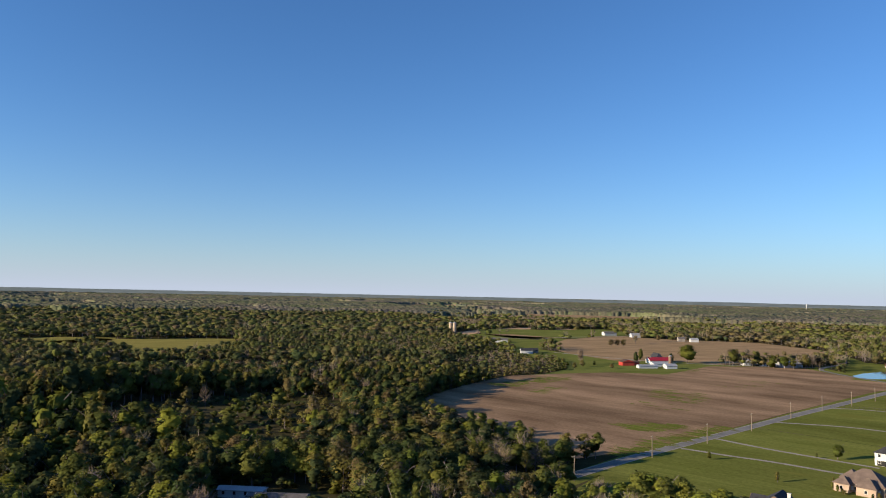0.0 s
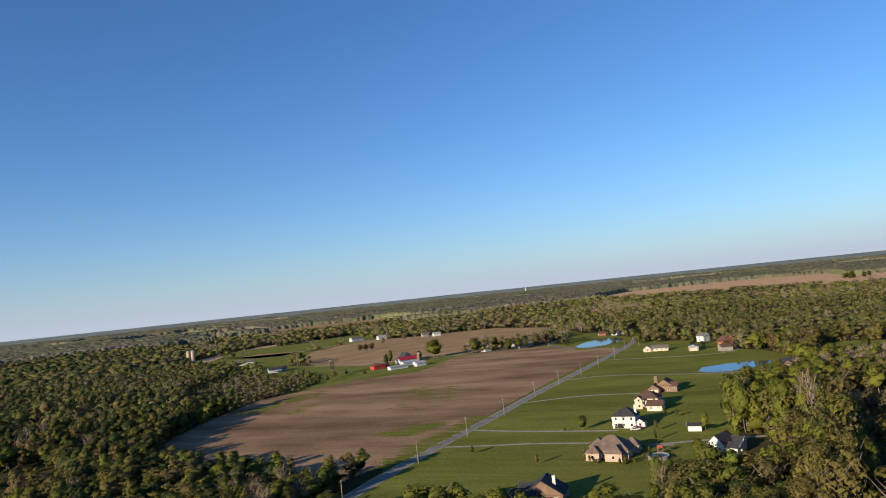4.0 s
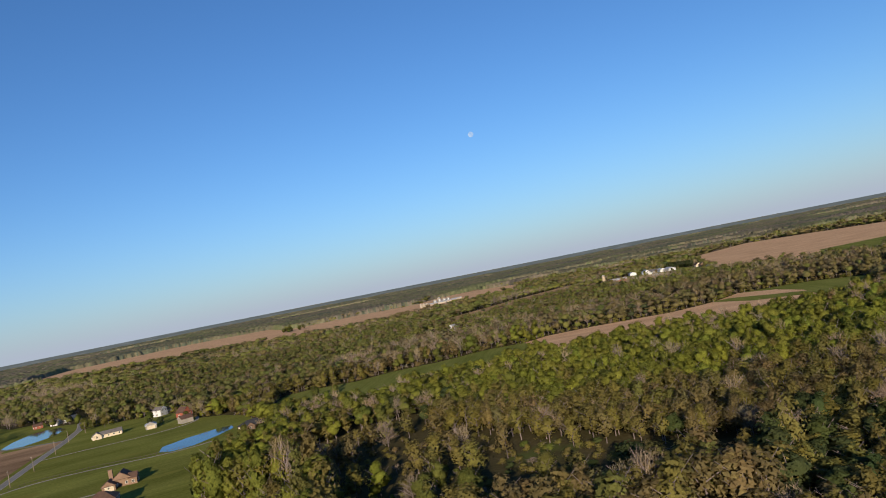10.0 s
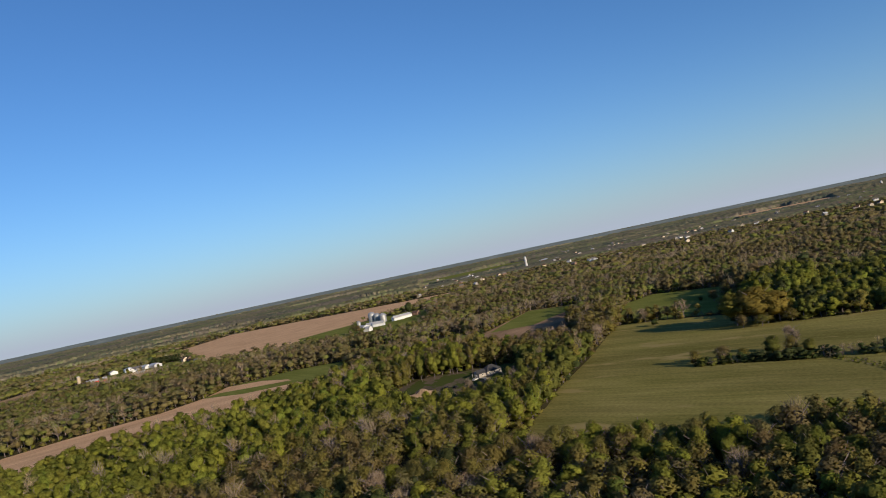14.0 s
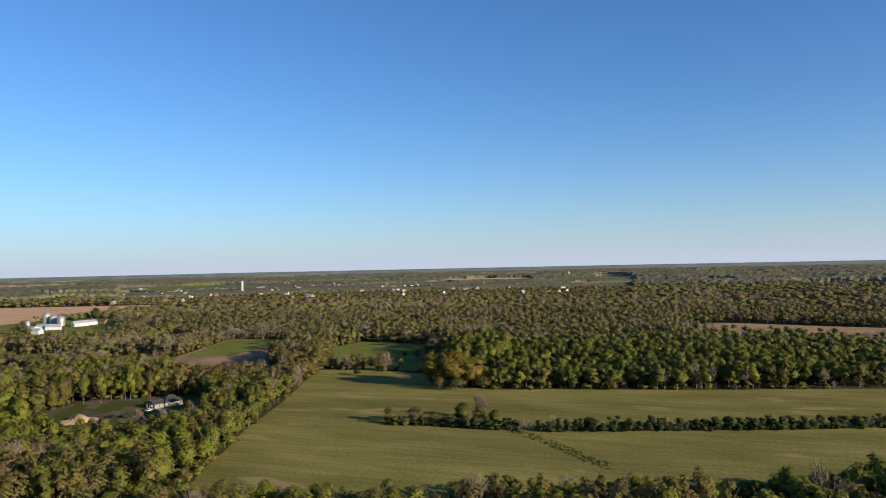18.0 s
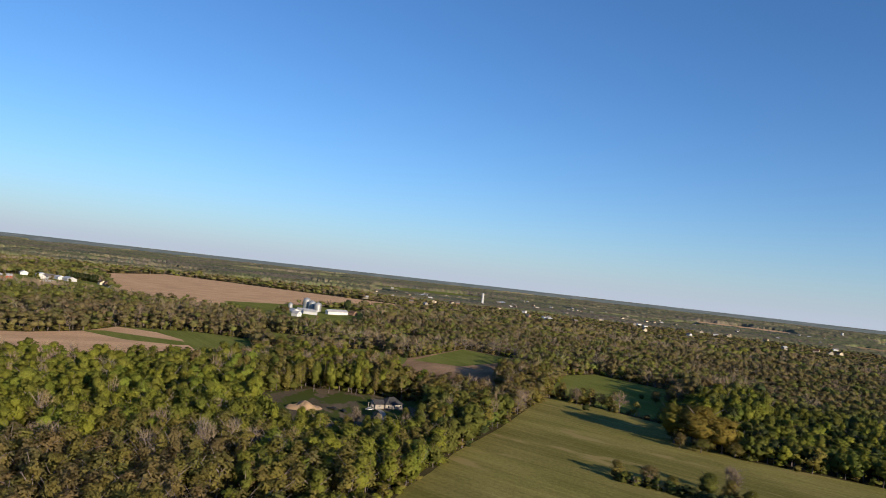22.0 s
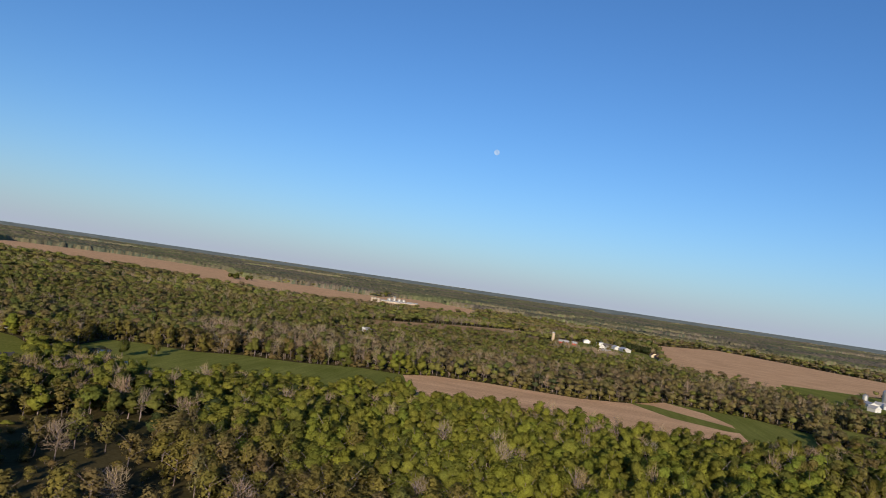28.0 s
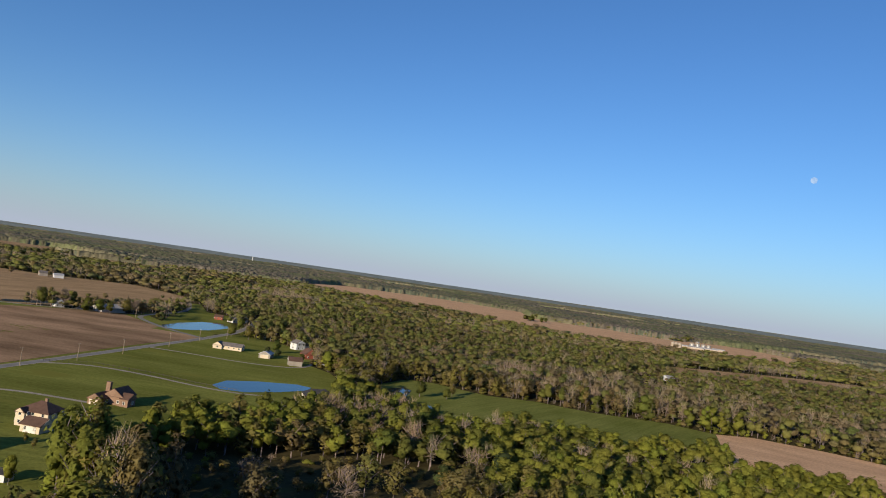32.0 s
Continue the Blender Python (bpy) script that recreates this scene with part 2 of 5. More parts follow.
M_STUBBLE = field_mat("stubble", [(0.3, (0.269, 0.185, 0.102)), (0.7, (0.381, 0.263, 0.150))], None, 0.15, 0.4)
M_TAN = field_mat("tilled_tan", [(0.3, (0.448, 0.289, 0.169)), (0.7, (0.590, 0.389, 0.237))], None, 0.12, 1.9)
M_LAWN = field_mat("mown_lawn", [(0.3, (0.128, 0.144, 0.032)), (0.7, (0.185, 0.196, 0.050))], (0.150, 0.152, 0.036), 0.12, -0.75, 0.02, 0.62, damp=0.15)
M_PASTURE = field_mat("pasture", [(0.3, (0.158, 0.150, 0.044)), (0.7, (0.240, 0.212, 0.074))], (0.245, 0.202, 0.084), 0.16, 0.6, 0.02, 0.6, damp=0.16)
M_WHEAT = field_mat("young_wheat", [(0.3, (0.122, 0.142, 0.034)), (0.7, (0.176, 0.190, 0.054))], None, 0.12, 0.3)
M_GOLD = field_mat("gold_grass", [(0.3, (0.20, 0.18, 0.05)), (0.7, (0.28, 0.24, 0.07))], None, 0.12, 0.3)
M_DIRT = field_mat("yard_dirt", [(0.3, (0.07, 0.062, 0.045)), (0.7, (0.16, 0.125, 0.085))], (0.06, 0.075, 0.022), 0.0, 0.0, 0.04, 0.46)
M_WEEDS = field_mat("field_weeds", [(0.36, (0.19, 0.150, 0.062)), (0.48, (0.14, 0.160, 0.034))], None, 0.2, -0.75, grain=0.06)
M_ROAD = plain("worn_asphalt", (0.185, 0.176, 0.16), 0.9, grain=0.6, vary=0.2)
M_GRAVEL = plain("pale_gravel", (0.30, 0.27, 0.22), 0.95, grain=0.8, vary=0.2)
M_WATER, _nt, _b = nodes_of("pond_water", 0.06)
_b.inputs["Base Color"].default_value = (0.012, 0.022, 0.03, 1)
_b.inputs["Specular IOR Level"].default_value = 0.5
_b.inputs["IOR"].default_value = 1.33


# ---- building helpers ----
def mesh_from(name, verts, faces, mats, mat_index=None, smooth=False):
    me = bpy.data.meshes.new(name)
    me.from_pydata(verts, [], faces)
    for m in mats:
        me.materials.append(m)
    if mat_index is not None:
        me.polygons.foreach_set("material_index", mat_index)
    if smooth:
        me.polygons.foreach_set("use_smooth", [True] * len(me.polygons))
    me.update()
    return me


def part(name, bm, material, parent, label=""):
    """Links a bmesh as one mesh under a thing or a part."""
    me = bpy.data.meshes.new(name)
    bm.normal_update()
    bm.to_mesh(me)
    bm.free()
    me.materials.append(material)
    ob = new(name, me)
    ob.parent = parent
    if label:
        ob["label"] = label
    return ob


def sheet(name, poly, z, material, label, category):
    """A flat piece of the land, on one level, laid over the ground."""
    bm = bmesh.new()
    rise = z
    far = max(math.hypot(x - CX, y - CY) for x, y in poly) > REACH - 300
    f = bm.faces.new([bm.verts.new((x, y, 0)) for x, y in poly])
    if f.normal.z < 0:
        f.normal_flip()
    bmesh.ops.triangulate(bm, faces=[f])
    if far:
        for _ in range(3):
            bmesh.ops.subdivide_edges(bm, edges=[e for e in bm.edges if e.calc_length() > 180], cuts=1)
            bmesh.ops.triangulate(bm, faces=bm.faces)
        rise = z + 0.8
    for v in bm.verts:
        x, y, h, _ = land(v.co.x, v.co.y)
        v.co = (x, y, h + rise)
    bm.normal_update()
    me = bpy.data.meshes.new(name)
    bm.to_mesh(me)
    bm.free()
    for p in me.polygons:
        if p.normal.z < 0:
            p.flip()
    me.materials.append(material)
    return tagged(new(name, me), label, category, kind="structure")


def strip(name, line, width, z, material, label, category):
    """A road or drive: a ribbon along a plan line, softened at its bends."""
    P = [Vector((*p, 0)) for p in line]
    for _ in range(2):
        Q = [P[0]]
        for a, b in zip(P, P[1:]):
            Q += [a.lerp(b, 0.25), a.lerp(b, 0.75)]
        P = Q + [P[-1]]
    L, R = [], []
    for i, p in enumerate(P):
        d = (P[min(i + 1, len(P) - 1)] - P[max(i - 1, 0)]).normalized()
        n = Vector((-d.y, d.x, 0))
        L.append(p + n * width / 2)
        R.append(p - n * width / 2)
    verts = [(v.x, v.y, z) for v in L] + [(v.x, v.y, z) for v in R]
    n = len(P)
    faces = [(n + i, n + i + 1, i + 1, i) for i in range(n - 1)]
    return tagged(new(name, mesh_from(name, verts, faces, [material])), label, category, kind="structure")


# ---- the land ----
rings = [0, 40, 90, 150, 250, 400, 600, 900, 1300, 1800, 2400, 3000, 3500, 3700, 3900, 4150, 4400, 4700, 5000, 5400, 5900, 6500, 7200, 8000, 9200, 11000, 13500, 16500]
SEG = 144
gv, gf = [], []
for r in rings:
    for s in range(SEG):
        a = 2 * math.pi * s / SEG
        x, y, z, _ = land(CX + r * math.cos(a), CY + r * math.sin(a))
        gv.append((x, y, z))
for i in range(len(rings) - 1):
    for s in range(SEG):
        t = (s + 1) % SEG
        gf.append((i * SEG + s, (i + 1) * SEG + s, (i + 1) * SEG + t, i * SEG + t))
tagged(new("ground", mesh_from("ground", gv, gf, [M_GROUND])), "olive brown woodland floor and rough grass of a wide plain", "ground", kind="structure")

OPEN = []       # land without woods


def field(name, text, z, material, label, category="field", clear=True):
    poly = pts(text)
    if clear:
        OPEN.append(poly)
    return sheet(name, poly, z, material, label, category)


field("ploughed_field", "343,520 338,560 330,600 325,640 284,648 239,640 178,566 136,572 102,558 52,534 20,480 -4,427 -16,380 -8,340 22,300 50,266 68,278 97,300 134,334 183,382 245,440 293,484", 0.06, M_SOIL, "bare brown ploughed field with green weedy patches")
field("stubble_field", "471,867 447,1010 344,1035 292,1080 229,1065 175,1000 150,930 125,850 131,756 163,680 229,680 251,660 334,680 400,735 444,812", 0.06, M_STUBBLE, "tan stubble field beyond the farmstead")
field("wheat_field_north", "60,1080 107,1089 150,1045 188,1012 237,1086 280,1112 336,1162 300,1330 188,1252 123,1255 60,1230", 0.08, M_WHEAT, "green young wheat field")
field("tan_margin", "5,1080 40,1060 93,1201 180,1290 240,1265 250,1290 150,1330 60,1200", 0.07, M_TAN, "thin tan margin of bare soil behind the wheat")
field("farm_grass", "52,534 80,552 104,590 112,640 110,800 131,756 163,680 229,680 251,660 284,648 239,640 178,566 136,572 102,558", 0.10, M_WHEAT, "rough green pasture round the farmstead")
field("west_farms_grass", "75,690 112,690 110,800 125,850 150,930 175,1000 160,1022 129,972 98,998 60,1080 5,1080 -30,1050 0,980 45,870 70,790", 0.05, M_WHEAT, "green yards of the farms behind the wood")
field("lane_margin", "40,1010 98,997 129,971 160,1021 229,1070 292,1084 280,1112 237,1086 188,1012 150,1045 107,1089 50,1060", 0.045, M_STUBBLE, "pale dry margin along the farm lane", "verge")
field("gold_field", "-349,733n -420,760 -395,820 -355,815 -298,852 -250,860 -240,800n -283,714n -304,673n", 0.06, M_GOLD, "pale gold grass field between woods")
field("gold_field_west", "-500,770 -438,746n -401,701n -347,717 -380,835 -440,830", 0.06, M_GOLD, "pale gold grass strip between woods")
field("lawn", "343,520 293,472 245,428 183,370 134,322 97,288 67,262 54,246 58,212 76,176 102,166 118,182 146,184 178,214 207,255 230,285n 258,318n 290,333n 327,339n 352,353n 362,372 372,400 372,425 392,450 405,480 400,520 385,552 365,548", 0.06, M_LAWN, "wide mown green lawn of the house lots", "lawn")
field("pond_meadow", "352,585 330,570 320,560 345,530 365,550 395,560 410,600 412,640 440,690 425,715 365,650 340,600", 0.07, M_LAWN, "green grass round the far pond", "lawn")
field("road_verge", "345,528 330,560 325,640 400,700 440,800 452,800 420,700 345,640 345,570 360,540", 0.09, M_LAWN, "green verge along the side road", "verge")
field("roadside_grass", "20,222 38,238 52,254 67,271 97,300 134,334 183,381 245,440 293,484 343,522 293,472 245,428 183,370 134,322 97,288 67,258 52,240 30,214", 0.05, M_LAWN, "green grass verge of the country road", "verge")
field("near_verge", "30,205 48,234 54,244 60,226 56,206 40,196", 0.05, M_LAWN, "rough green grass where the road leaves the wood", "verge")
field("creek_meadow", "358,346 391,372 419,386 432,376 445,340 470,325 486,297 521,268 530,242 497,214 470,206 445,216 420,236 398,252 388,264 362,272 343,279 352,312 350,330", 0.06, M_WHEAT, "narrow green meadow along the creek between woods", "meadow")
field("tilled_strip", "530,242 553,232 572,200 591,140 620,112 663,96 646,67 613,47 599,28n 565,26n 550,50n 536,74n 528,104n 530,140n 520,180n 499,212n", 0.08, M_TAN, "narrow tan tilled strip between woods")
field("green_strip", "663,96 646,67 613,47 599,28n 581,8n 606,-10n 650,0 670,40", 0.10, M_WHEAT, "green grass strip at the end of the tilled land")
field("tilled_patch", "565,-96n 534,-104n 510,-130n 512,-156n 548,-168 617,-217 656,-230 708,-196 650,-152 600,-112", 0.06, M_SOIL, "brown tilled patch between hedgerows")
sheet("grass_half", pts("596,-118 650,-155 704,-195 655,-226 622,-200 580,-150"), 0.10, M_WHEAT, "half-grown green end of the tilled patch", "grass")
field("green_corner", "625,-60 645,-95 600,-115 570,-104 543,-83 560,-62", 0.09, M_WHEAT, "green corner of rough grass")
field("wood_glade", "718,-8 706,-50 673,-64 613,-44 606,-18 640,-10", 0.09, M_WHEAT, "small green glade between hedgerows", "glade")
field("wood_glade_south", "728,-118 812,-170 742,-178 698,-150", 0.09, M_WHEAT, "small green glade between hedgerows", "glade")
field("big_pasture", "258,-18 288,-35 305,-48 330,-64 378,-102 465,-164 440,-188 399,-207 360,-196 336,-198 309,-227 270,-266 205,-340 150,-420 60,-330 100,-240 132,-180 152,-150 172,-126 196,-104 212,-78 226,-50", 0.06, M_PASTURE, "rolling yellow-green pasture divided by a hedge")
field("shaded_glade", "476,-172 500,-186 572,-231 592,-269 530,-297 466,-250 405,-214 442,-190", 0.06, M_WHEAT, "green glade beyond the pasture")
field("far_strip_field", "488,-567 465,-625 382,-645 300,-670 290,-610n 368,-584n 426,-556n", 0.06, M_STUBBLE, "pale stubble strip in distant woods")
field("far_tilled_field", "1560,250 1840,150 1750,20 1650,-94 1466,-336 1320,-300 1220,-180 1132,-58 1055,9n 1092,104n 1129,149n", 0.1, M_TAN, "broad reddish tan tilled field by the grain farm")
field("farm_yard_grass", "1080,20 1132,-58 1158,-163 1100,-180 960,-150n 900,-105n 930,-40n 1000,0n", 0.12, M_WHEAT, "green yard of the grain farm")
field("north_plain_field", "1020,1420 1110,1800 1424,2050 1780,1936 1850,1624 1575,1325 1560,1262 1692,1165 1712,990 1900,1015 2010,970 1900,780 1848,745 1473,604 1274,717 1163,782 1087,942 1134,1187", 0.1, M_TAN, "long pale tan tilled plain beyond the woods")
field("east_strip_field", "1250,380 1290,430 1130,480 900,520 905,490n 1100,440n", 0.1, M_STUBBLE, "thin tan strip field among woods")
field("red_farm_yard", "1050,350 990,290 975,215 1000,150 1190,180 1260,230 1290,300 1180,345", 0.1, M_WHEAT, "green yard of the farm with the tall silo")
field("woods_yard", "330,-22 350,8 430,0 450,-28 438,-56 424,-78 374,-68 336,-40", 0.08, M_DIRT, "dirt yard of a house in a clearing", "yard")
field("northwest_field", "-930,1496 -676,1412 -712,1539 -1032,1659", 0.1, M_STUBBLE, "pale stubble field far across the woods")
field("north_field", "-56,1600 10,1886 110,1900 70,1560", 0.1, M_STUBBLE, "pale stubble field far across the woods")
field("north_clearing", "381,1850 509,2126 600,2060 450,1830", 0.1, M_TAN, "pale tilled field far across the woods")
far_rng = random.Random(5)
for i in range(40):
    b, r = radians(far_rng.uniform(-78, 130)), 1900 * 3.4 ** far_rng.random()
    w, d = far_rng.uniform(90, 300), far_rng.uniform(0.08, 0.18) * r
    cx, cy = CX + r * math.cos(b), CY + r * math.sin(b)
    tx, ty, ux, uy = -math.sin(b), math.cos(b), math.cos(b), math.sin(b)
    k = far_rng.uniform(-0.5, 0.5)
    quad = [(cx + tx * (w * s + k * d * e) + ux * d * e, cy + ty * (w * s + k * d * e) + uy * d * e) for s, e in ((-1, -0.5), (1, -0.5), (1, 0.5), (-1, 0.5))]
    OPEN.append(quad)
    sheet("distant_field", quad, 0.12 + 0.02 * i, far_rng.choice([M_TAN, M_STUBBLE, M_STUBBLE, M_WHEAT]), "far field strip in the wooded plain", "field")

def weeds(text, count):
    """A loose patch of weeds: many ragged slivers along the furrows, joined."""
    poly = pts(text)
    x0, x1, y0, y1 = min(p[0] for p in poly), max(p[0] for p in poly), min(p[1] for p in poly), max(p[1] for p in poly)
    verts, faces = [], []
    ca, sa = math.cos(-0.75), math.sin(-0.75)
    while len(faces) < count:
        cx, cy = far_rng.uniform(x0, x1), far_rng.uniform(y0, y1)
        if not inside(cx, cy, poly):
            continue
        L, W, base = far_rng.uniform(2.0, 9.0), far_rng.uniform(0.5, 1.6), len(verts)
        for i in range(10):
            a, q = i * 0.628, far_rng.uniform(0.6, 1.15)
            u, v = L * math.cos(a) * q, W * math.sin(a) * q
            verts.append((cx + u * ca - v * sa, cy + u * sa + v * ca, 0.085 + 0.0004 * len(faces)))
        faces.append(tuple(range(base, base + 10)))
    tagged(new("weed_patch", mesh_from("weed_patch", verts, faces, [M_WEEDS])), "ragged patch of green weeds in the ploughed field", "weeds", kind="structure")


for text, count in (("84,338 100,346 116,342 106,328 86,327", 110), ("126,448 152,478 170,446 145,412 132,424", 70), ("66,276 91,304 115,325 137,343 136,334 98,299 68,271", 190), ("30,478 52,500 75,527 96,535 90,515 64,490 45,470", 130), ("150,560 175,562 230,612 225,618 170,575", 40), ("60,440 80,470 74,474 54,446", 22), ("200,480 250,520 240,540 190,500", 14), ("100,400 130,380 150,400 120,420", 9)):
    weeds(text, count)
sheet("grass_wedge", pts("622,115 631,100 613,68 603,47 589,30 581,49 589,81"), 0.12, M_WHEAT, "thin green wedge in the tilled strip", "grass")
ROAD = pts("20,218 36,233 50,247 67,265 97,294 134,328 183,375 239,425 293,475 343,520 362,540 383,560 420,610 470,690")
strip("road", ROAD, 5.0, 0.14, M_ROAD, "narrow grey country road", "road")
strip("gravel_shoulder", ROAD, 6.6, 0.12, M_GRAVEL, "thin pale gravel shoulders of the country road", "shoulder")
strip("side_road", pts("343,524 333,560 330,600 334,640 400,700 436,790 460,860"), 5.0, 0.13, M_ROAD, "narrow side road past the far pond", "road")
strip("field_lane", pts("40,1005 98,1000 129,975 160,1025 229,1076 270,1094 300,1100"), 4.5, 0.12, M_GRAVEL, "pale dirt lane past the wheat field", "lane")
strip("farm_lane", pts("340,648 284,652 239,660 180,690 120,760"), 4.0, 0.12, M_GRAVEL, "pale farm lane along the field edge", "lane")
for k, line in enumerate(["97,289 113,276 124,269 141,252", "118,312 131,293 144,279 160,262", "218,406 241,403 260,381 273,358 287,341 300,336", "290,468 308,450 329,426 349,414 366,416 385,440", "165,355 196,347 209,336 222,322", "160,228 150,236 180,222 205,206"]):
    strip("driveway", pts(line), 2.6, 0.13, M_GRAVEL, "thin pale gravel driveway over the lawn", "driveway")
strip("ditch", pts("150,338 170,317 189,296"), 0.9, 0.075, M_DIRT, "thin dark ditch line across the lawn", "ditch")
for text, label in (("295,371 283,360 283,350 292,344 311,345 327,349 334,356 330,364 312,370", "long blue garden pond"),
                    ("336,585 333,573 338,563 352,565 367,569 392,590 400,610 398,623 385,625 357,606", "blue pond by the side road"),
                    ("364,338 368,346 385,358 399,362 396,352 384,340 372,331", "shallow creek pool in the meadow"),
                    ("340,275 350,288 356,297 366,308 372,320 380,322 378,312 366,298 354,284 344,273", "narrow bend of the creek in the meadow")):
    poly = pts(text)
    OPEN.append(poly)
    sheet("pond", poly, 0.16, M_WATER, label, "pond")
field("lake", "1930,-2100 1790,-2120 2200,-2640 2340,-2560", 0.5, M_WATER, "narrow blue lake far across the woods", "lake")

# ---- woods ----
rng = np.random.default_rng(7)


PHI = (1 + 5 ** 0.5) / 2
ICO_V = np.array([(-1, PHI, 0), (1, PHI, 0), (-1, -PHI, 0), (1, -PHI, 0), (0, -1, PHI), (0, 1, PHI), (0, -1, -PHI), (0, 1, -PHI), (PHI, 0, -1), (PHI, 0, 1), (-PHI, 0, -1), (-PHI, 0, 1)]) / math.hypot(1, PHI)
ICO_F = np.array([(i, j, k) for i, j, k in itertools.combinations(range(12), 3) if all(np.linalg.norm(ICO_V[p] - ICO_V[q]) < 1.06 for p, q in ((i, j), (j, k), (i, k)))])


def unit(v):
    return v / np.linalg.norm(v, axis=-1, keepdims=True)


def crown_tris(r, n, blobs, width, height, size, shape, core=0.84):
    """A crown of several leafy boughs, each a lumpy body with n loose sprays over all of them: triangles (m, 3, 3), lie (m, 3, 3)."""
    u = r.random((blobs, 3))
    ang, h = u[:, 0] * 2 * np.pi, (np.arange(blobs) + u[:, 1]) / blobs
    if shape == "cone":
        rad = (1 - h) * 0.9 + 0.12
    elif shape == "tall":
        rad = np.sqrt(np.clip(1 - (2 * h - 0.9) ** 2 * 0.8, 0.05, 1)) * 0.8
    else:
        rad = np.sqrt(np.clip(1 - (1.7 * h - 0.7) ** 2, 0.04, 1))
    rr = rad * width / 2 * (0.16 + 0.44 * np.sqrt(u[:, 2])) * min(1.0, (blobs - 1) / 3)
    c = np.stack([np.cos(ang) * rr, np.sin(ang) * rr, h * height * 0.86], 1)
    br = (0.23 + 0.10 * r.random(blobs)) * width * (0.55 + 0.45 * rad) * (1.0 + 0.9 / blobs)
    middle = np.array((0, 0, height * 0.35))
    # bodies
    V = ICO_V[None] * (1.0, 1.0, 1.1) * br[:, None, None] * core * (0.90 + 0.22 * r.random((blobs, 12, 1))) + c[:, None]
    lie_v = unit(0.45 * ICO_V[None] + 0.85 * unit(V - middle) + 0.1 * r.normal(size=(blobs, 12, 3)))
    keep = slice(None, None, 2 if blobs > 8 else 1)
    body, body_lie = V[keep][:, ICO_F].reshape(-1, 3, 3), lie_v[keep][:, ICO_F].reshape(-1, 3, 3)
    # sprays
    k = r.integers(0, blobs, n)
    d = unit(r.normal(size=(n, 3)))
    d[:, 2] = np.where(d[:, 2] < -0.3, -d[:, 2], d[:, 2])
    p = c[k] + d * (1.0, 1.0, 1.12) * br[k][:, None] * (0.72 + 0.44 * r.random((n, 1)))
    whole = unit(p - middle)
    nrm = unit(0.8 * d + 0.8 * whole + r.normal(size=(n, 3)) * 0.4)
    up = r.normal(size=(n, 3)) + np.array((0, 0, 0.5))
    a = unit(up - nrm * (up * nrm).sum(1)[:, None])
    b = np.cross(nrm, a)
    s = size * (0.5 + 0.9 * r.random((n, 1)))
    lie = unit(0.45 * d + 0.85 * whole + 0.15 * r.normal(size=(n, 3)))
    spray = np.stack([p + a * s * 1.0, p - a * s * 0.6 + b * s * 0.85, p - a * s * 0.55 - b * s * 0.8], 1)
    if core <= 0:
        return spray, np.repeat(lie[:, None], 3, 1)
    return np.concatenate([body, spray]), np.concatenate([body_lie, np.repeat(lie[:, None], 3, 1)])


def stick(a, b, ra, rb, sides=3):
    """Triangles of a tapered limb."""
    a, b = np.array(a, float), np.array(b, float)
    d = (b - a) / np.linalg.norm(b - a)
    u = np.cross(d, (0.3, 0.9, 0.2))
    u /= np.linalg.norm(u)
    v = np.cross(d, u)
    t = []
    for i in range(sides):
        p, q = 2 * np.pi * i / sides, 2 * np.pi * (i + 1) / sides
        e0, e1 = u * np.cos(p) + v * np.sin(p), u * np.cos(q) + v * np.sin(q)
        t += [[a + e0 * ra, a + e1 * ra, b + e1 * rb], [a + e0 * ra, b + e1 * rb, b + e0 * rb]]
    return np.array(t)


def tree_proto(seed, n, blobs, size, shape, limbs=4, sides=4, bare=False, base=0.28, core=0.8):
    """A tree one unit wide and one high: (leaf triangles, wood triangles)."""
    r = np.random.default_rng(seed)
    base = min(base, 0.18) if shape == "cone" else base
    W, H = 7.0, 14.0
    wood = [stick((0, 0, -0.4), (r.normal() * 0.3, r.normal() * 0.3, H * (0.9 if bare else 0.72)), 0.19, 0.05, sides)]
    for i in range(limbs):
        a, h = r.random() * 6.28, H * (base + 0.45 * (i + r.random()) / max(1, limbs))
        reach = W * (0.32 + 0.2 * r.random()) * (1.0 if not bare else 1.05)
        tip = np.array((math.cos(a) * reach, math.sin(a) * reach, h + H * (0.16 + 0.2 * r.random())))
        wood.append(stick((0, 0, h), tip, 0.13, 0.035, 3))
        if bare:
            for _ in range(4):
                w = r.normal(size=3) * (1.3, 1.3, 0.6) + (0, 0, 1.6)
                mid = np.array((0, 0, h)) * (1 - 0.6) + tip * 0.6
                wood.append(stick(mid, mid + w, 0.05, 0.015, 3))
    leaf, lie = crown_tris(r, n, blobs, W, H * (1 - base), size, shape, 0.0 if bare else core)
    leaf[:, :, 2] += H * base
    if bare:      # twigs: thin slivers that fan upwards
        c = leaf.mean(1)
        out = c - np.array((0, 0, H * 0.45))
        out = out / np.linalg.norm(out, axis=1)[:, None] + r.normal(size=c.shape) * 0.35 + np.array((0, 0, 0.3))
        side = np.cross(out, r.normal(size=c.shape))
        side /= np.linalg.norm(side, axis=1)[:, None]
        leaf = np.stack([c - out * size * 0.9 + side * 0.07 * size, c - out * size * 0.9 - side * 0.07 * size, c + out * size * 1.3], 1)
    return leaf, np.concatenate(wood), lie


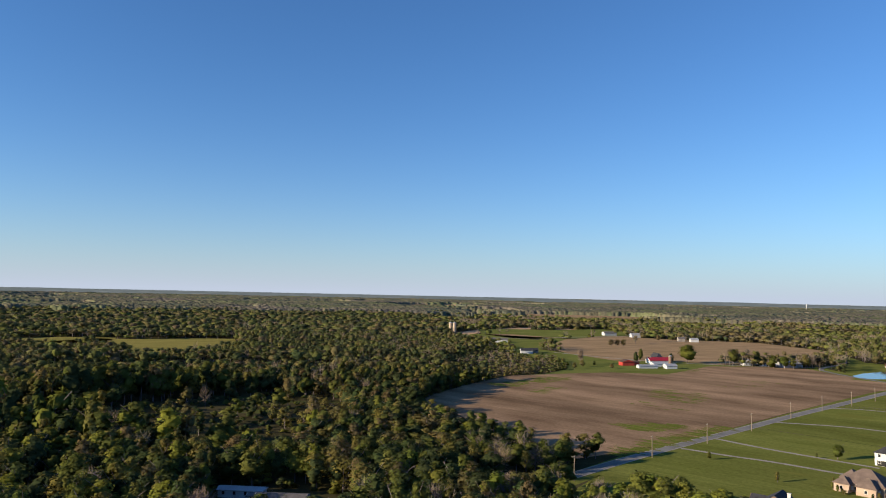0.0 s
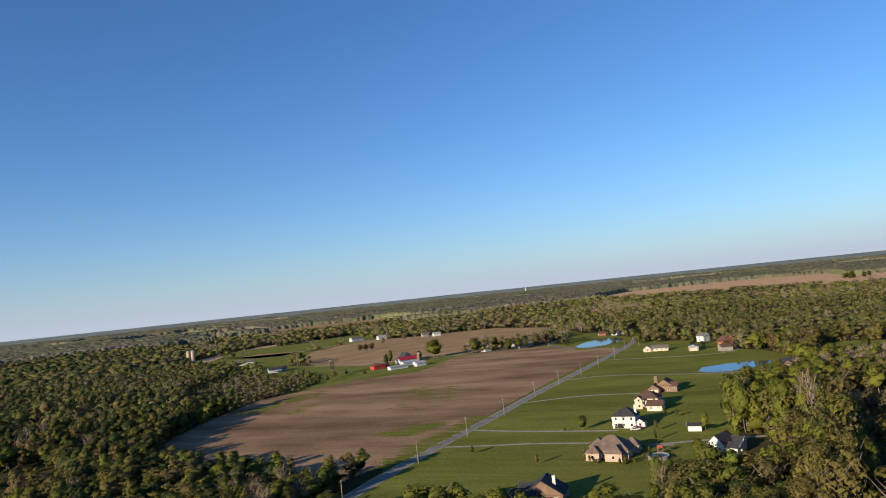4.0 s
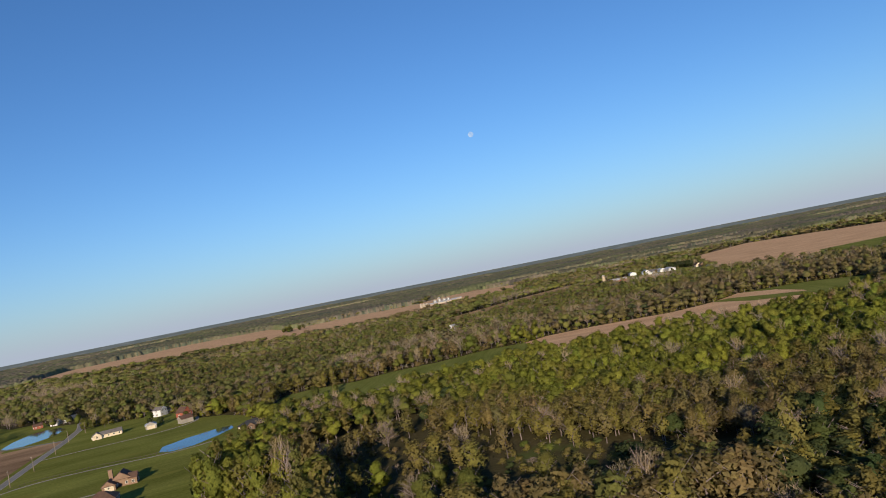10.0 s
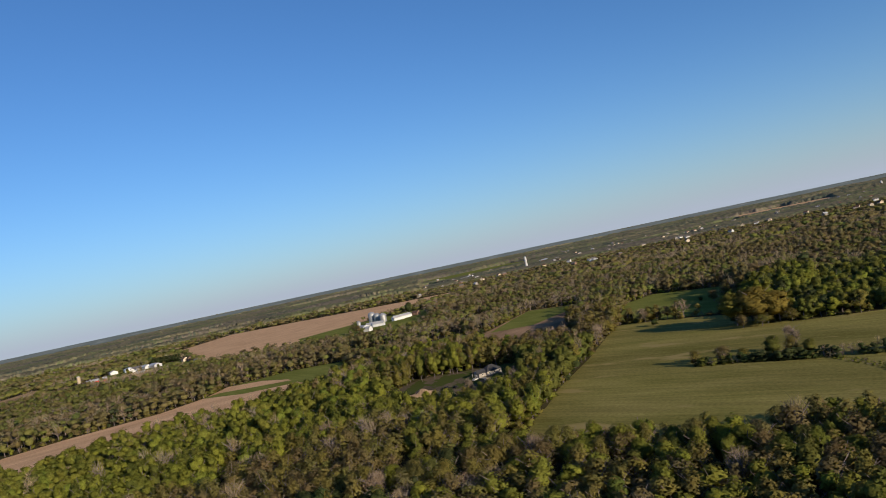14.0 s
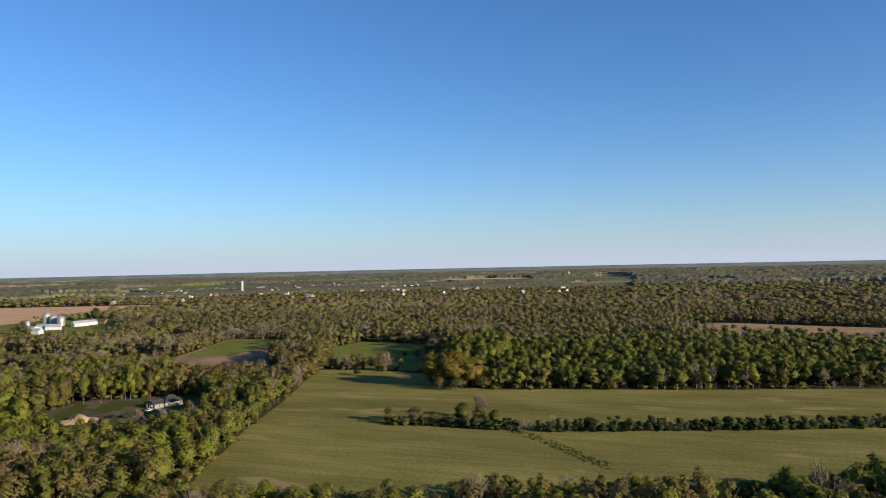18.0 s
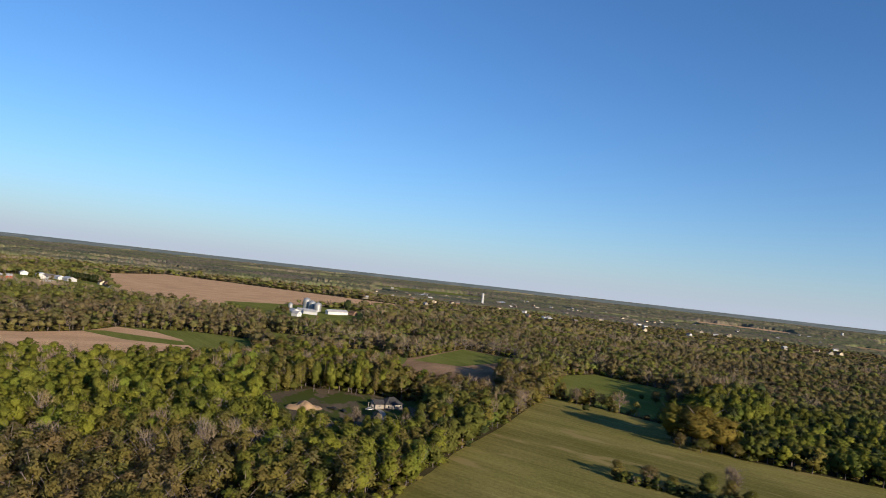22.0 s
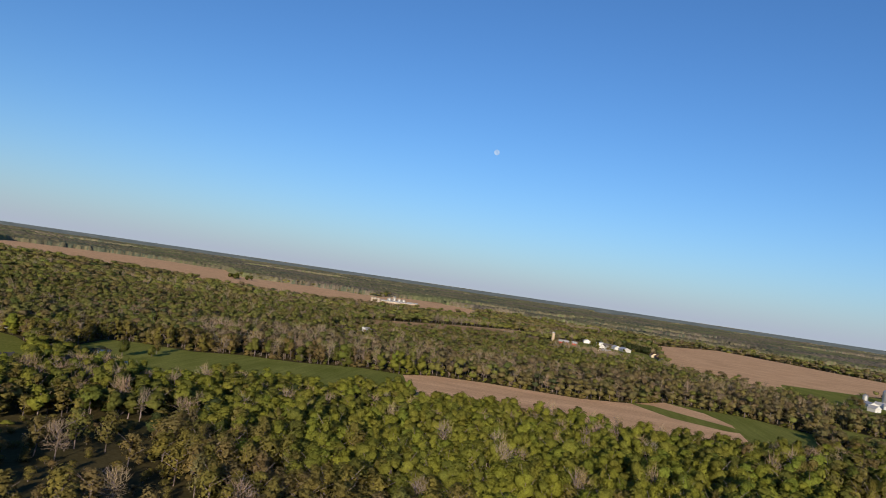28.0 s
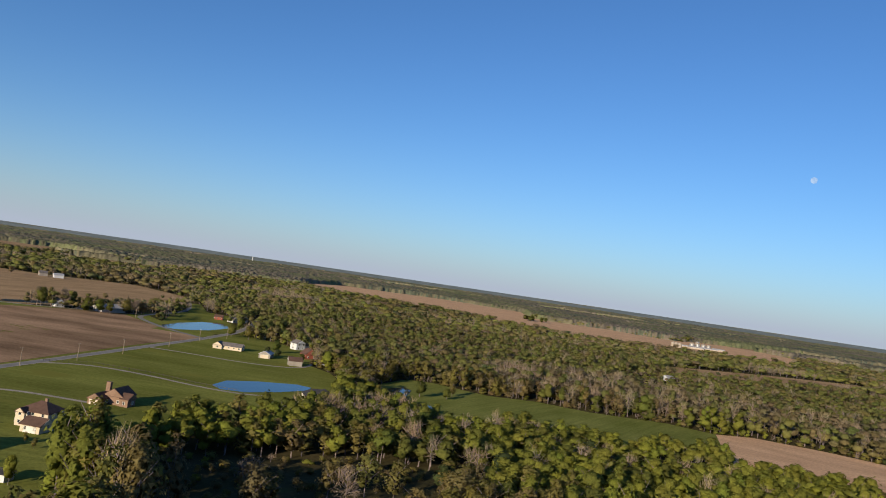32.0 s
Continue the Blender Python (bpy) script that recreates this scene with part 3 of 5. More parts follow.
SHAPES = ("round", "tall", "tall", "cone", "tall", "round")
NEAR = [tree_proto(100 + i, 1900, 24, 0.27, SHAPES[i % 6], 6, 6) for i in range(10)]
NEAR_THIN = [tree_proto(140 + i, 1900, 26, 0.25, SHAPES[i % 6], 12, 5, False, 0.22, 0.4) for i in range(8)]
NEAR_BARE = [tree_proto(160 + i, 1500, 16, 0.7, "tall", 12, 5, True) for i in range(4)]
MID = [tree_proto(200 + i, 430, 12, 0.44, SHAPES[i % 6], 3, 3) for i in range(12)]
MID_THIN = [tree_proto(230 + i, 460, 12, 0.42, SHAPES[i % 6], 6, 3, False, 0.22, 0.4) for i in range(8)]
MID_BARE = [tree_proto(260 + i, 300, 9, 0.9, "tall", 8, 3, True) for i in range(5)]
LOW = [tree_proto(300 + i, 36, 2, 0.82, SHAPES[i % 6], 0, 3, False, 0.14, 0.74) for i in range(12)]
LOW_BARE = [tree_proto(360 + i, 50, 7, 1.5, "tall", 1, 3, True) for i in range(4)]
SHRUB = [tree_proto(700 + i, 90, 4, 0.9, "round", 0, 3, False, 0.02) for i in range(8)]
SHRUB_BARE = [tree_proto(760 + i, 90, 7, 1.2, "tall", 3, 3, True, 0.05) for i in range(3)]


def wave(x, y, s, o):
    return np.sin(x / s + o) * np.cos(y / (s * 1.3) - o * 2) + 0.6 * np.sin((x + y) / (s * 0.55) + 3 * o) * np.cos((x - y) / (s * 0.7) + o)


HOLLOWS = [pts("150,150 175,100 200,62 232,62 246,140 278,190 302,224 262,244 214,250 196,242 214,200 178,172"), pts("-230,300 -160,260 -60,262 -40,330 -60,400 -110,410 -160,360"), pts("-260,480 -180,500 -20,520 0,590 -120,600 -240,560")]


def scatter(step, r0, r1, a0, a1):
    """Jittered places between two distances from the flight line and two bearings."""
    n = int(2 * r1 / step) + 40
    gx, gy = np.meshgrid(np.arange(-n // 2, n // 2) * step, np.arange(-n // 2, n // 2) * step)
    x = (gx + rng.random(gx.shape) * step * 0.9).ravel() + CX
    y = (gy + rng.random(gy.shape) * step * 0.9).ravel() + CY
    t = np.clip((x - 0) / 160.0, 0, 1)
    d = np.hypot(x - t * 160.0, y - 45.0)
    b = np.degrees(np.arctan2(y - CY, x - CX))
    ok = (d >= r0) & (d < r1) & (((b >= a0) & (b <= a1)))
    x, y = x[ok], y[ok]
    for poly in OPEN:
        m = ~inside_np(x, y, poly)
        x, y = x[m], y[m]
    if r1 < 800:      # gaps in the canopy, and thin stands in the hollows
        m = wave(x, y, 19, 1.7) < 0.95
        for poly in HOLLOWS:
            m &= ~(inside_np(x, y, poly) & (rng.random(len(x)) < 0.2))
        x, y = x[m], y[m]
    return x, y


def species_of(x, y):
    """Which growth stands where: bare and budding stands, spring green stands, dark stands."""
    a, b = wave(x, y, 55, 0.4), wave(x, y, 90, 2.1)
    q = rng.random(len(x)) * 1.6 - 0.8
    s = np.full(len(x), 1)
    s[a + q > -0.25] = 0
    s[(b + q > 0.40)] = 3
    s[(b - q > 1.05)] = 4
    s[(a + q < -1.15)] = 2
    s[(b + a + q < -1.35) | (rng.random(len(x)) < 0.05)] = 5
    # the pale green stand by the meadow, the dark stand behind the pasture
    stand = inside_np(x, y, pts("440,300 525,235 500,190 470,180 400,215 390,270"))
    s[stand & (rng.random(len(x)) < 0.8)] = 0
    dark = inside_np(x, y, pts("336,-200 205,-345 150,-430 260,-520 420,-420 470,-300 425,-214"))
    s[dark] = rng.choice([0, 1, 2], dark.sum(), p=[0.4, 0.45, 0.15])
    away = (np.hypot(x - CX, y - CY) > 430) & (y < 150) & ~dark & (rng.random(len(x)) < 0.45)
    s[away] = rng.choice([3, 4, 5], away.sum(), p=[0.42, 0.43, 0.15])
    warm = inside_np(x, y, pts("110,-150 262,-62 262,30 120,30")) & (rng.random(len(x)) < 0.8)
    s[warm] = rng.choice([0, 3, 4], warm.sum(), p=[0.2, 0.5, 0.3])
    fresh = inside_np(x, y, pts("300,60 420,-10 560,30 560,240 470,300 350,270 290,190")) & (rng.random(len(x)) < 0.6)
    s[fresh] = 0
    west = (x < 30 * K) & (y > 150 * K) & (rng.random(len(x)) < 0.8)
    s[west] = rng.choice([1, 2, 3, 4], west.sum(), p=[0.34, 0.34, 0.2, 0.12])
    past = inside_np(x, y, pts("360,385 440,395 470,330 540,260 700,180 1000,300 1000,800 500,900 410,650 395,450")) & (rng.random(len(x)) < 0.85)
    s[past] = rng.choice([0, 1, 3, 4, 5], past.sum(), p=[0.32, 0.30, 0.24, 0.09, 0.05])
    bare = inside_np(x, y, pts("450,330 530,250 560,240 640,150 720,180 640,380 520,430"))
    s[bare] = np.where(rng.random(bare.sum()) < 0.45, 4, np.where(rng.random(bare.sum()) < 0.5, 5, 1))
    return s




def growth(x, y):
    """Low growth in the hollows, tall trees on their sunward rim."""
    g = np.ones(len(x))
    for poly in HOLLOWS:
        rim = inside_np(x + 26, y + 9, poly) | inside_np(x + 14, y + 5, poly)
        g[rim] = 1.65
    g[inside_np(x, y, pts("640,330 770,400 740,440 620,380"))] = 0.5
    g[inside_np(x, y, pts("10,490 104,550 112,690 75,690 60,800 0,640"))] = 0.42
    g[inside_np(x, y, pts("30,-330 90,-240 140,-150 190,-80 230,-20 258,-5 280,-28 240,-60 212,-92 150,-165 66,-334"))] = 0.56
    g[inside_np(x, y, pts("396,-222 470,-262 520,-300 470,-330 420,-290 380,-240"))] = 1.55
    g[inside_np(x, y, pts("440,300 525,235 500,190 470,180 400,215 390,270"))] = 0.8
    g[inside_np(x, y, pts("380,222 440,212 500,192 520,150 505,105 525,60 560,22 600,-2 560,-24 500,25 465,115 435,165 375,185"))] = 0.76
    g[inside_np(x, y, pts("438,-80 472,-74 472,22 434,16"))] = 1.3
    for poly in HOLLOWS:
        low = inside_np(x, y, poly)
        g[low] = np.where(np.modf(np.abs(np.sin(x[low] * 12.99 + y[low] * 78.23)) * 437.5)[0] < 0.12, 1.0, 0.22)
    r, b = np.hypot(x - CX, y - CY), np.degrees(np.arctan2(y - CY, x - CX))
    g[(r > 1450) & (r < 3600) & (b > -52) & (b < -12)] = 0.5       # gardens of the town
    return g


def plant(name, label, x, y, protos, bares, wide, tall, mats=None, spread=0.5, thin=None):
    """One joined wood of many trees, with trunks, crowns and bare trees."""
    sp = species_of(x, y)
    V, MI, TI, LI = [], [], [], []
    n = len(x)
    pick = rng.integers(0, 1000, n)
    ang, sw = rng.random(n) * 6.28, wide * (0.75 + 0.5 * rng.random(n)) * np.sqrt(growth(x, y))
    sh = tall * (1.0 + spread * (rng.random(n) - 0.72)) * (1 + 0.16 * wave(x, y, 70, 5.0)) * growth(x, y)
    tint = rng.random(n)
    P = np.array([land(a, b) for a, b in zip(x, y)])
    sort = np.where(sp == 5, 2, np.where(sp >= 3, 1, 0))      # in leaf, budding, bare
    for kind, pool in enumerate((protos, thin or protos, bares)):
        for i in range(len(pool)):
            m = (sort == kind) & (pick % len(pool) == i)
            if not m.any():
                continue
            for tris, wood in ((pool[i][0], False), (pool[i][1], True)):
                if len(tris) == 0:
                    continue
                c, s = np.cos(ang[m])[:, None, None], np.sin(ang[m])[:, None, None]
                k = P[m, 3][:, None, None]
                X = (tris[None, :, :, 0] * c - tris[None, :, :, 1] * s) * sw[m][:, None, None] * k + P[m, 0][:, None, None]
                Y = (tris[None, :, :, 0] * s + tris[None, :, :, 1] * c) * sw[m][:, None, None] * k + P[m, 1][:, None, None]
                Z = tris[None, :, :, 2] * sh[m][:, None, None] * k + P[m, 2][:, None, None]
                V.append(np.stack([X, Y, Z], -1).reshape(-1, 3))
                per = tris.shape[0]
                MI.append(np.full(m.sum() * per, BARK) if wood else np.repeat(sp[m], per))
                TI.append(np.repeat(tint[m], per * 3))
                L = np.zeros((per * 3, 3)) if wood else pool[i][2].reshape(-1, 3)
                c, s = np.cos(ang[m])[:, None], np.sin(ang[m])[:, None]
                L = np.stack([L[None, :, 0] * c - L[None, :, 1] * s, L[None, :, 0] * s + L[None, :, 1] * c, np.broadcast_to(L[None, :, 2], (m.sum(), per * 3))], -1)
                LI.append(L.reshape(-1, 3))
    V, MI, TI, LI = np.concatenate(V), np.concatenate(MI), np.concatenate(TI), np.concatenate(LI)
    me = bpy.data.meshes.new(name)
    nv = len(V)
    me.vertices.add(nv)
    me.loops.add(nv)
    me.polygons.add(nv // 3)
    me.vertices.foreach_set("co", V.astype(np.float32).ravel())
    me.loops.foreach_set("vertex_index", np.arange(nv, dtype=np.int32))
    me.polygons.foreach_set("loop_start", np.arange(0, nv, 3, dtype=np.int32))
    me.polygons.foreach_set("material_index", MI.astype(np.int32))
    at = me.attributes.new("tint", "FLOAT", "POINT")
    at.data.foreach_set("value", TI.astype(np.float32))
    at = me.attributes.new("lie", "FLOAT_VECTOR", "POINT")
    at.data.foreach_set("vector", LI.astype(np.float32).ravel())
    for mt in mats or LEAVES:
        me.materials.append(mt)
    me.update(calc_edges=True)
    return tagged(new(name, me), label, "woods", kind="stuff")



OPEN.append(pts("-62,170 -22,172 -24,214 -68,222"))       # clearing of the mobile homes
OPEN.append(pts("143,182 160,176 190,212 186,246 170,242"))  # white house at the wood's edge
OPEN.append(pts("308,322 334,322 336,340 312,338"))


def road_clear(x, y, width):
    keep = np.ones(len(x), bool)
    for (x0, y0), (x1, y1) in zip(ROAD, ROAD[1:]):
        t = np.clip(((x - x0) * (x1 - x0) + (y - y0) * (y1 - y0)) / ((x1 - x0) ** 2 + (y1 - y0) ** 2), 0, 1)
        keep &= np.hypot(x - x0 - t * (x1 - x0), y - y0 - t * (y1 - y0)) > width
    return x[keep], y[keep]


VIEW = (-80, 134)      # bearings of the woods that the flight looks over
x, y = road_clear(*scatter(6.3, 22, 250, -84, 176), 9)
# single trees of the nearest strip, the rest as joined woods
dist = np.hypot(x - np.clip(x, 0, 160), y - 45.0)
order = np.argsort(np.where(dist < 112, 9e9, dist))
SPECIES = [("spring green broadleaf tree in young leaf in the woods", "tree"), ("green broadleaf tree with a full crown in the woods", "tree"),
           ("dark green tree with a dense crown in the woods", "tree"), ("olive budding broadleaf tree in the woods", "tree"),
           ("tan budding tree with thin leaf in the woods", "tree"), ("bare grey tree with fine twigs in the woods", "tree")]


def raw_mesh(name, tris, mats, lie=None):
    me = bpy.data.meshes.new(name)
    nv = tris.shape[0] * 3
    me.vertices.add(nv)
    me.loops.add(nv)
    me.polygons.add(nv // 3)
    me.vertices.foreach_set("co", tris.reshape(-1).astype(np.float32))
    me.loops.foreach_set("vertex_index", np.arange(nv, dtype=np.int32))
    me.polygons.foreach_set("loop_start", np.arange(0, nv, 3, dtype=np.int32))
    if lie is not None:
        at = me.attributes.new("lie", "FLOAT_VECTOR", "POINT")
        at.data.foreach_set("vector", lie.reshape(-1, 3).astype(np.float32).ravel())
    for m in mats:
        me.materials.append(m)
    me.update(calc_edges=True)
    return me


M_GOLDEN = leaf_mat("leaf_golden", (0.250, 0.212, 0.056))
TREE_MESH = {}


def tree(px, py, sp, variant, wide, tall, turn, label="", group="", mat=None, name="tree"):
    """One tree: an empty at its foot with a trunk and a crown."""
    pool = NEAR_BARE if sp == 5 else NEAR_THIN if sp >= 3 and mat is None else NEAR
    i = variant % len(pool)
    sp_key = (sp, i, mat)
    if sp_key not in TREE_MESH:
        leaf, wood, lie = pool[i]
        TREE_MESH[sp_key] = (raw_mesh("crown", leaf, [mat or LEAVES[sp]], lie), raw_mesh("trunk", wood, [LEAVES[BARK]]))
    crown_me, trunk_me = TREE_MESH[sp_key]
    e = new(name)
    e.matrix_world = pose(px, py, 0, 0, 0, turn) @ Matrix.Diagonal((wide, wide, tall, 1))
    for nm, me in (("trunk", trunk_me), ("crown", crown_me)):
        o = new(nm, me)
        o.parent = e
    lab, cat = SPECIES[sp]
    return tagged(e, label or lab, name.replace("_", " ") if name != "tree" else cat, group or "trees of the near woods")


near_sp, near_grow = species_of(x, y), growth(x, y)
for i in order[:190]:
    tree(x[i], y[i], int(near_sp[i]), int(rng.integers(0, 99)), 1.28 * (0.75 + 0.5 * rng.random()), (0.78 + 0.32 * rng.random()) * near_grow[i], rng.random() * 360)
rest = np.ones(len(x), bool)
rest[order[:190]] = False
under = rest & (((dist < 60) & (x < 95)) | ((x < 75) & (y < 35)) | (x < -35 - 0.72 * y))      # never near the line of sight
rest &= ~under
plant("near_woods", "mixed spring woods of green, olive and bare trees", x[rest], y[rest], MID, MID_BARE, 1.28, 1.0, None, 0.4, MID_THIN)
plant("woods_under_flight", "mixed spring woods below the line of flight", x[under], y[under], LOW, LOW_BARE, 1.12, 1.0, None, 0.45)
x, y = road_clear(*scatter(6.8, 250, 520, -82, 152), 9)
plant("middle_woods", "mixed spring woods with budding and bare crowns", x, y, [tree_proto(500 + i, 140, 5, 0.60, SHAPES[i % 6], 1, 3) for i in range(12)], [tree_proto(560 + i, 120, 8, 1.2, "tall", 3, 3, True) for i in range(4)], 1.38, 1.0, None, 0.4, [tree_proto(530 + i, 160, 5, 0.60, SHAPES[i % 6], 2, 3, False, 0.22, 0.55) for i in range(8)])
x, y = road_clear(*scatter(8.5, 520, 1000, -80, 140), 9)
plant("back_woods", "mixed spring woods with budding and bare crowns", x, y, LOW, LOW_BARE, 1.6, 1.0, HAZED_LEAVES, 0.4)
# low shrubs where the woods meet open land
x, y = road_clear(*scatter(5.0, 100, 720, *VIEW), 8)
edge = np.zeros(len(x), bool)
for ox, oy in ((7, 0), (-7, 0), (0, 7), (0, -7)):
    for poly in OPEN:
        edge |= inside_np(x + ox, y + oy, poly)
plant("edge_shrubs", "low shrubs and brambles along the wood edges", x[edge], y[edge], SHRUB, SHRUB_BARE, 0.75, 0.36)
OUTER = [tree_proto(600 + i, 18, 1, 1.1, SHAPES[i % 6], 0, 3, False, 0.1, 0.85) for i in range(12)]
OUTER_BARE = [tree_proto(640 + i, 26, 5, 2.2, "tall", 0, 3, True) for i in range(4)]
x, y = scatter(11.5, 1000, 1500, *VIEW)
plant("outer_woods", "mixed woods in spring leaf beyond the fields", x, y, OUTER, OUTER_BARE, 2.1, 0.95, HAZED_LEAVES, 0.4)
x, y = scatter(15.2, 1500, 2300, *VIEW)
plant("distant_woods", "distant mixed woods in spring leaf", x, y, [tree_proto(670 + i, 8, 1, 1.4, SHAPES[i % 6], 0, 3, False, 0.06, 0.85) for i in range(10)], OUTER_BARE, 2.7, 0.95, HAZED_LEAVES, 0.45)


def land_np(x, y):
    dx, dy = x - CX, y - CY
    r = np.hypot(dx, dy)
    q = np.where(r <= REACH, r, REACH + 1380.0 * (1 - np.exp(-(np.maximum(r, REACH) - REACH) / 1380.0)))
    return CX + dx * q / r, CY + dy * q / r, np.where(r <= REACH, 0.0, CH * (1 - q / r)), q / r


def canopy(name, label, r0, r1, rows, cols, tall, rough):
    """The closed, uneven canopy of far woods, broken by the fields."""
    rad = r0 * (r1 / r0) ** (np.arange(rows + 1) / rows)
    ang = np.radians(VIEW[0] + (VIEW[1] - VIEW[0]) * np.arange(cols + 1) / cols)
    R, A = np.meshgrid(rad, ang, indexing="ij")
    R = R * (1 + (rng.random(R.shape) - 0.5) * 0.7 * math.log(r1 / r0) / rows)
    A = A + (rng.random(A.shape) - 0.5) * 0.7 * (ang[1] - ang[0])
    x, y = (CX + R * np.cos(A)).ravel(), (CY + R * np.sin(A)).ravel()
    wood = np.ones(len(x), bool)
    for poly in OPEN:
        wood &= ~inside_np(x, y, poly)
    wood &= wave(x, y, 130, 0.9) < 1.05      # glades
    g = growth(x, y)
    h = tall * g * (1 - rough / 2 + rough * rng.random(len(x))) * (1 + 0.16 * wave(x, y, 110, 4.0))
    X, Y, Z, k = land_np(x, y)
    Z = Z + np.where(wood, h * k, -1.5)
    Z[:cols + 1] = -1.5      # the near edge comes down to the ground
    idx = np.arange(len(x)).reshape(rows + 1, cols + 1)
    quads = np.stack([idx[:-1, :-1], idx[1:, :-1], idx[1:, 1:], idx[:-1, 1:]], -1).reshape(-1, 4)
    quads = quads[wood[quads].any(1)]
    used, quads = np.unique(quads, return_inverse=True)
    quads = quads.reshape(-1, 4)
    me = bpy.data.meshes.new(name)
    me.vertices.add(len(used))
    me.loops.add(quads.size)
    me.polygons.add(len(quads))
    me.vertices.foreach_set("co", np.stack([X, Y, Z], 1)[used].astype(np.float32).ravel())
    me.loops.foreach_set("vertex_index", quads.astype(np.int32).ravel())
    me.polygons.foreach_set("loop_start", np.arange(0, quads.size, 4, dtype=np.int32))
    cx, cy = x[used][quads].mean(1), y[used][quads].mean(1)
    q = rng.random(len(cx)) * 1.1 - 0.55
    a, b = wave(cx, cy, 150, 1.3) + q, wave(cx, cy, 260, 3.1) + q
    mi = np.where(b > 0.75, 3, np.where(a > 0.35, 0, np.where(a < -0.75, 2, 1)))
    me.polygons.foreach_set("material_index", mi.astype(np.int32))
    me.polygons.foreach_set("use_smooth", np.ones(len(quads), bool))
    at = me.attributes.new("tint", "FLOAT", "POINT")
    at.data.foreach_set("value", rng.random(len(used)).astype(np.float32))
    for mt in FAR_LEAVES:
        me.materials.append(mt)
    me.update(calc_edges=True)
    return tagged(new(name, me), label, "woods", kind="stuff")


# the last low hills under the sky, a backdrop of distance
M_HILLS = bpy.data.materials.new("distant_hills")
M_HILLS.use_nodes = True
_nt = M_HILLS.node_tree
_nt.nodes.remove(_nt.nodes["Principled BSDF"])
# glows by itself: the blue-grey haze of distance is put into this colour
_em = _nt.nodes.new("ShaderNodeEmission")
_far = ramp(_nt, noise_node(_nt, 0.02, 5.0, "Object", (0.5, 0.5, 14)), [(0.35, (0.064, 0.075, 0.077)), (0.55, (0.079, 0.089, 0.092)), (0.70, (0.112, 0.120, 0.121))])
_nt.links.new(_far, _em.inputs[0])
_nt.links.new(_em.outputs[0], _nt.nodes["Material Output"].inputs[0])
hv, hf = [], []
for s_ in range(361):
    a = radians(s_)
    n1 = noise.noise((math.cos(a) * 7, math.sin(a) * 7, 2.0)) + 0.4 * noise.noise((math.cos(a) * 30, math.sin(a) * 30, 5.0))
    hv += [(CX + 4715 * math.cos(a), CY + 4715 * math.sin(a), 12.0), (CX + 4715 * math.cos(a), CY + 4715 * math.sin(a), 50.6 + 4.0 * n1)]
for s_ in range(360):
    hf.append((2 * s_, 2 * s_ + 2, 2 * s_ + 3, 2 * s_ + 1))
tagged(new("backdrop", mesh_from("backdrop", hv, hf, [M_HILLS])), "low hills in painted blue-grey haze along the far horizon", "hills", kind="structure")
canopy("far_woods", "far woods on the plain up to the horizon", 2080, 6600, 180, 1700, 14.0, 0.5)

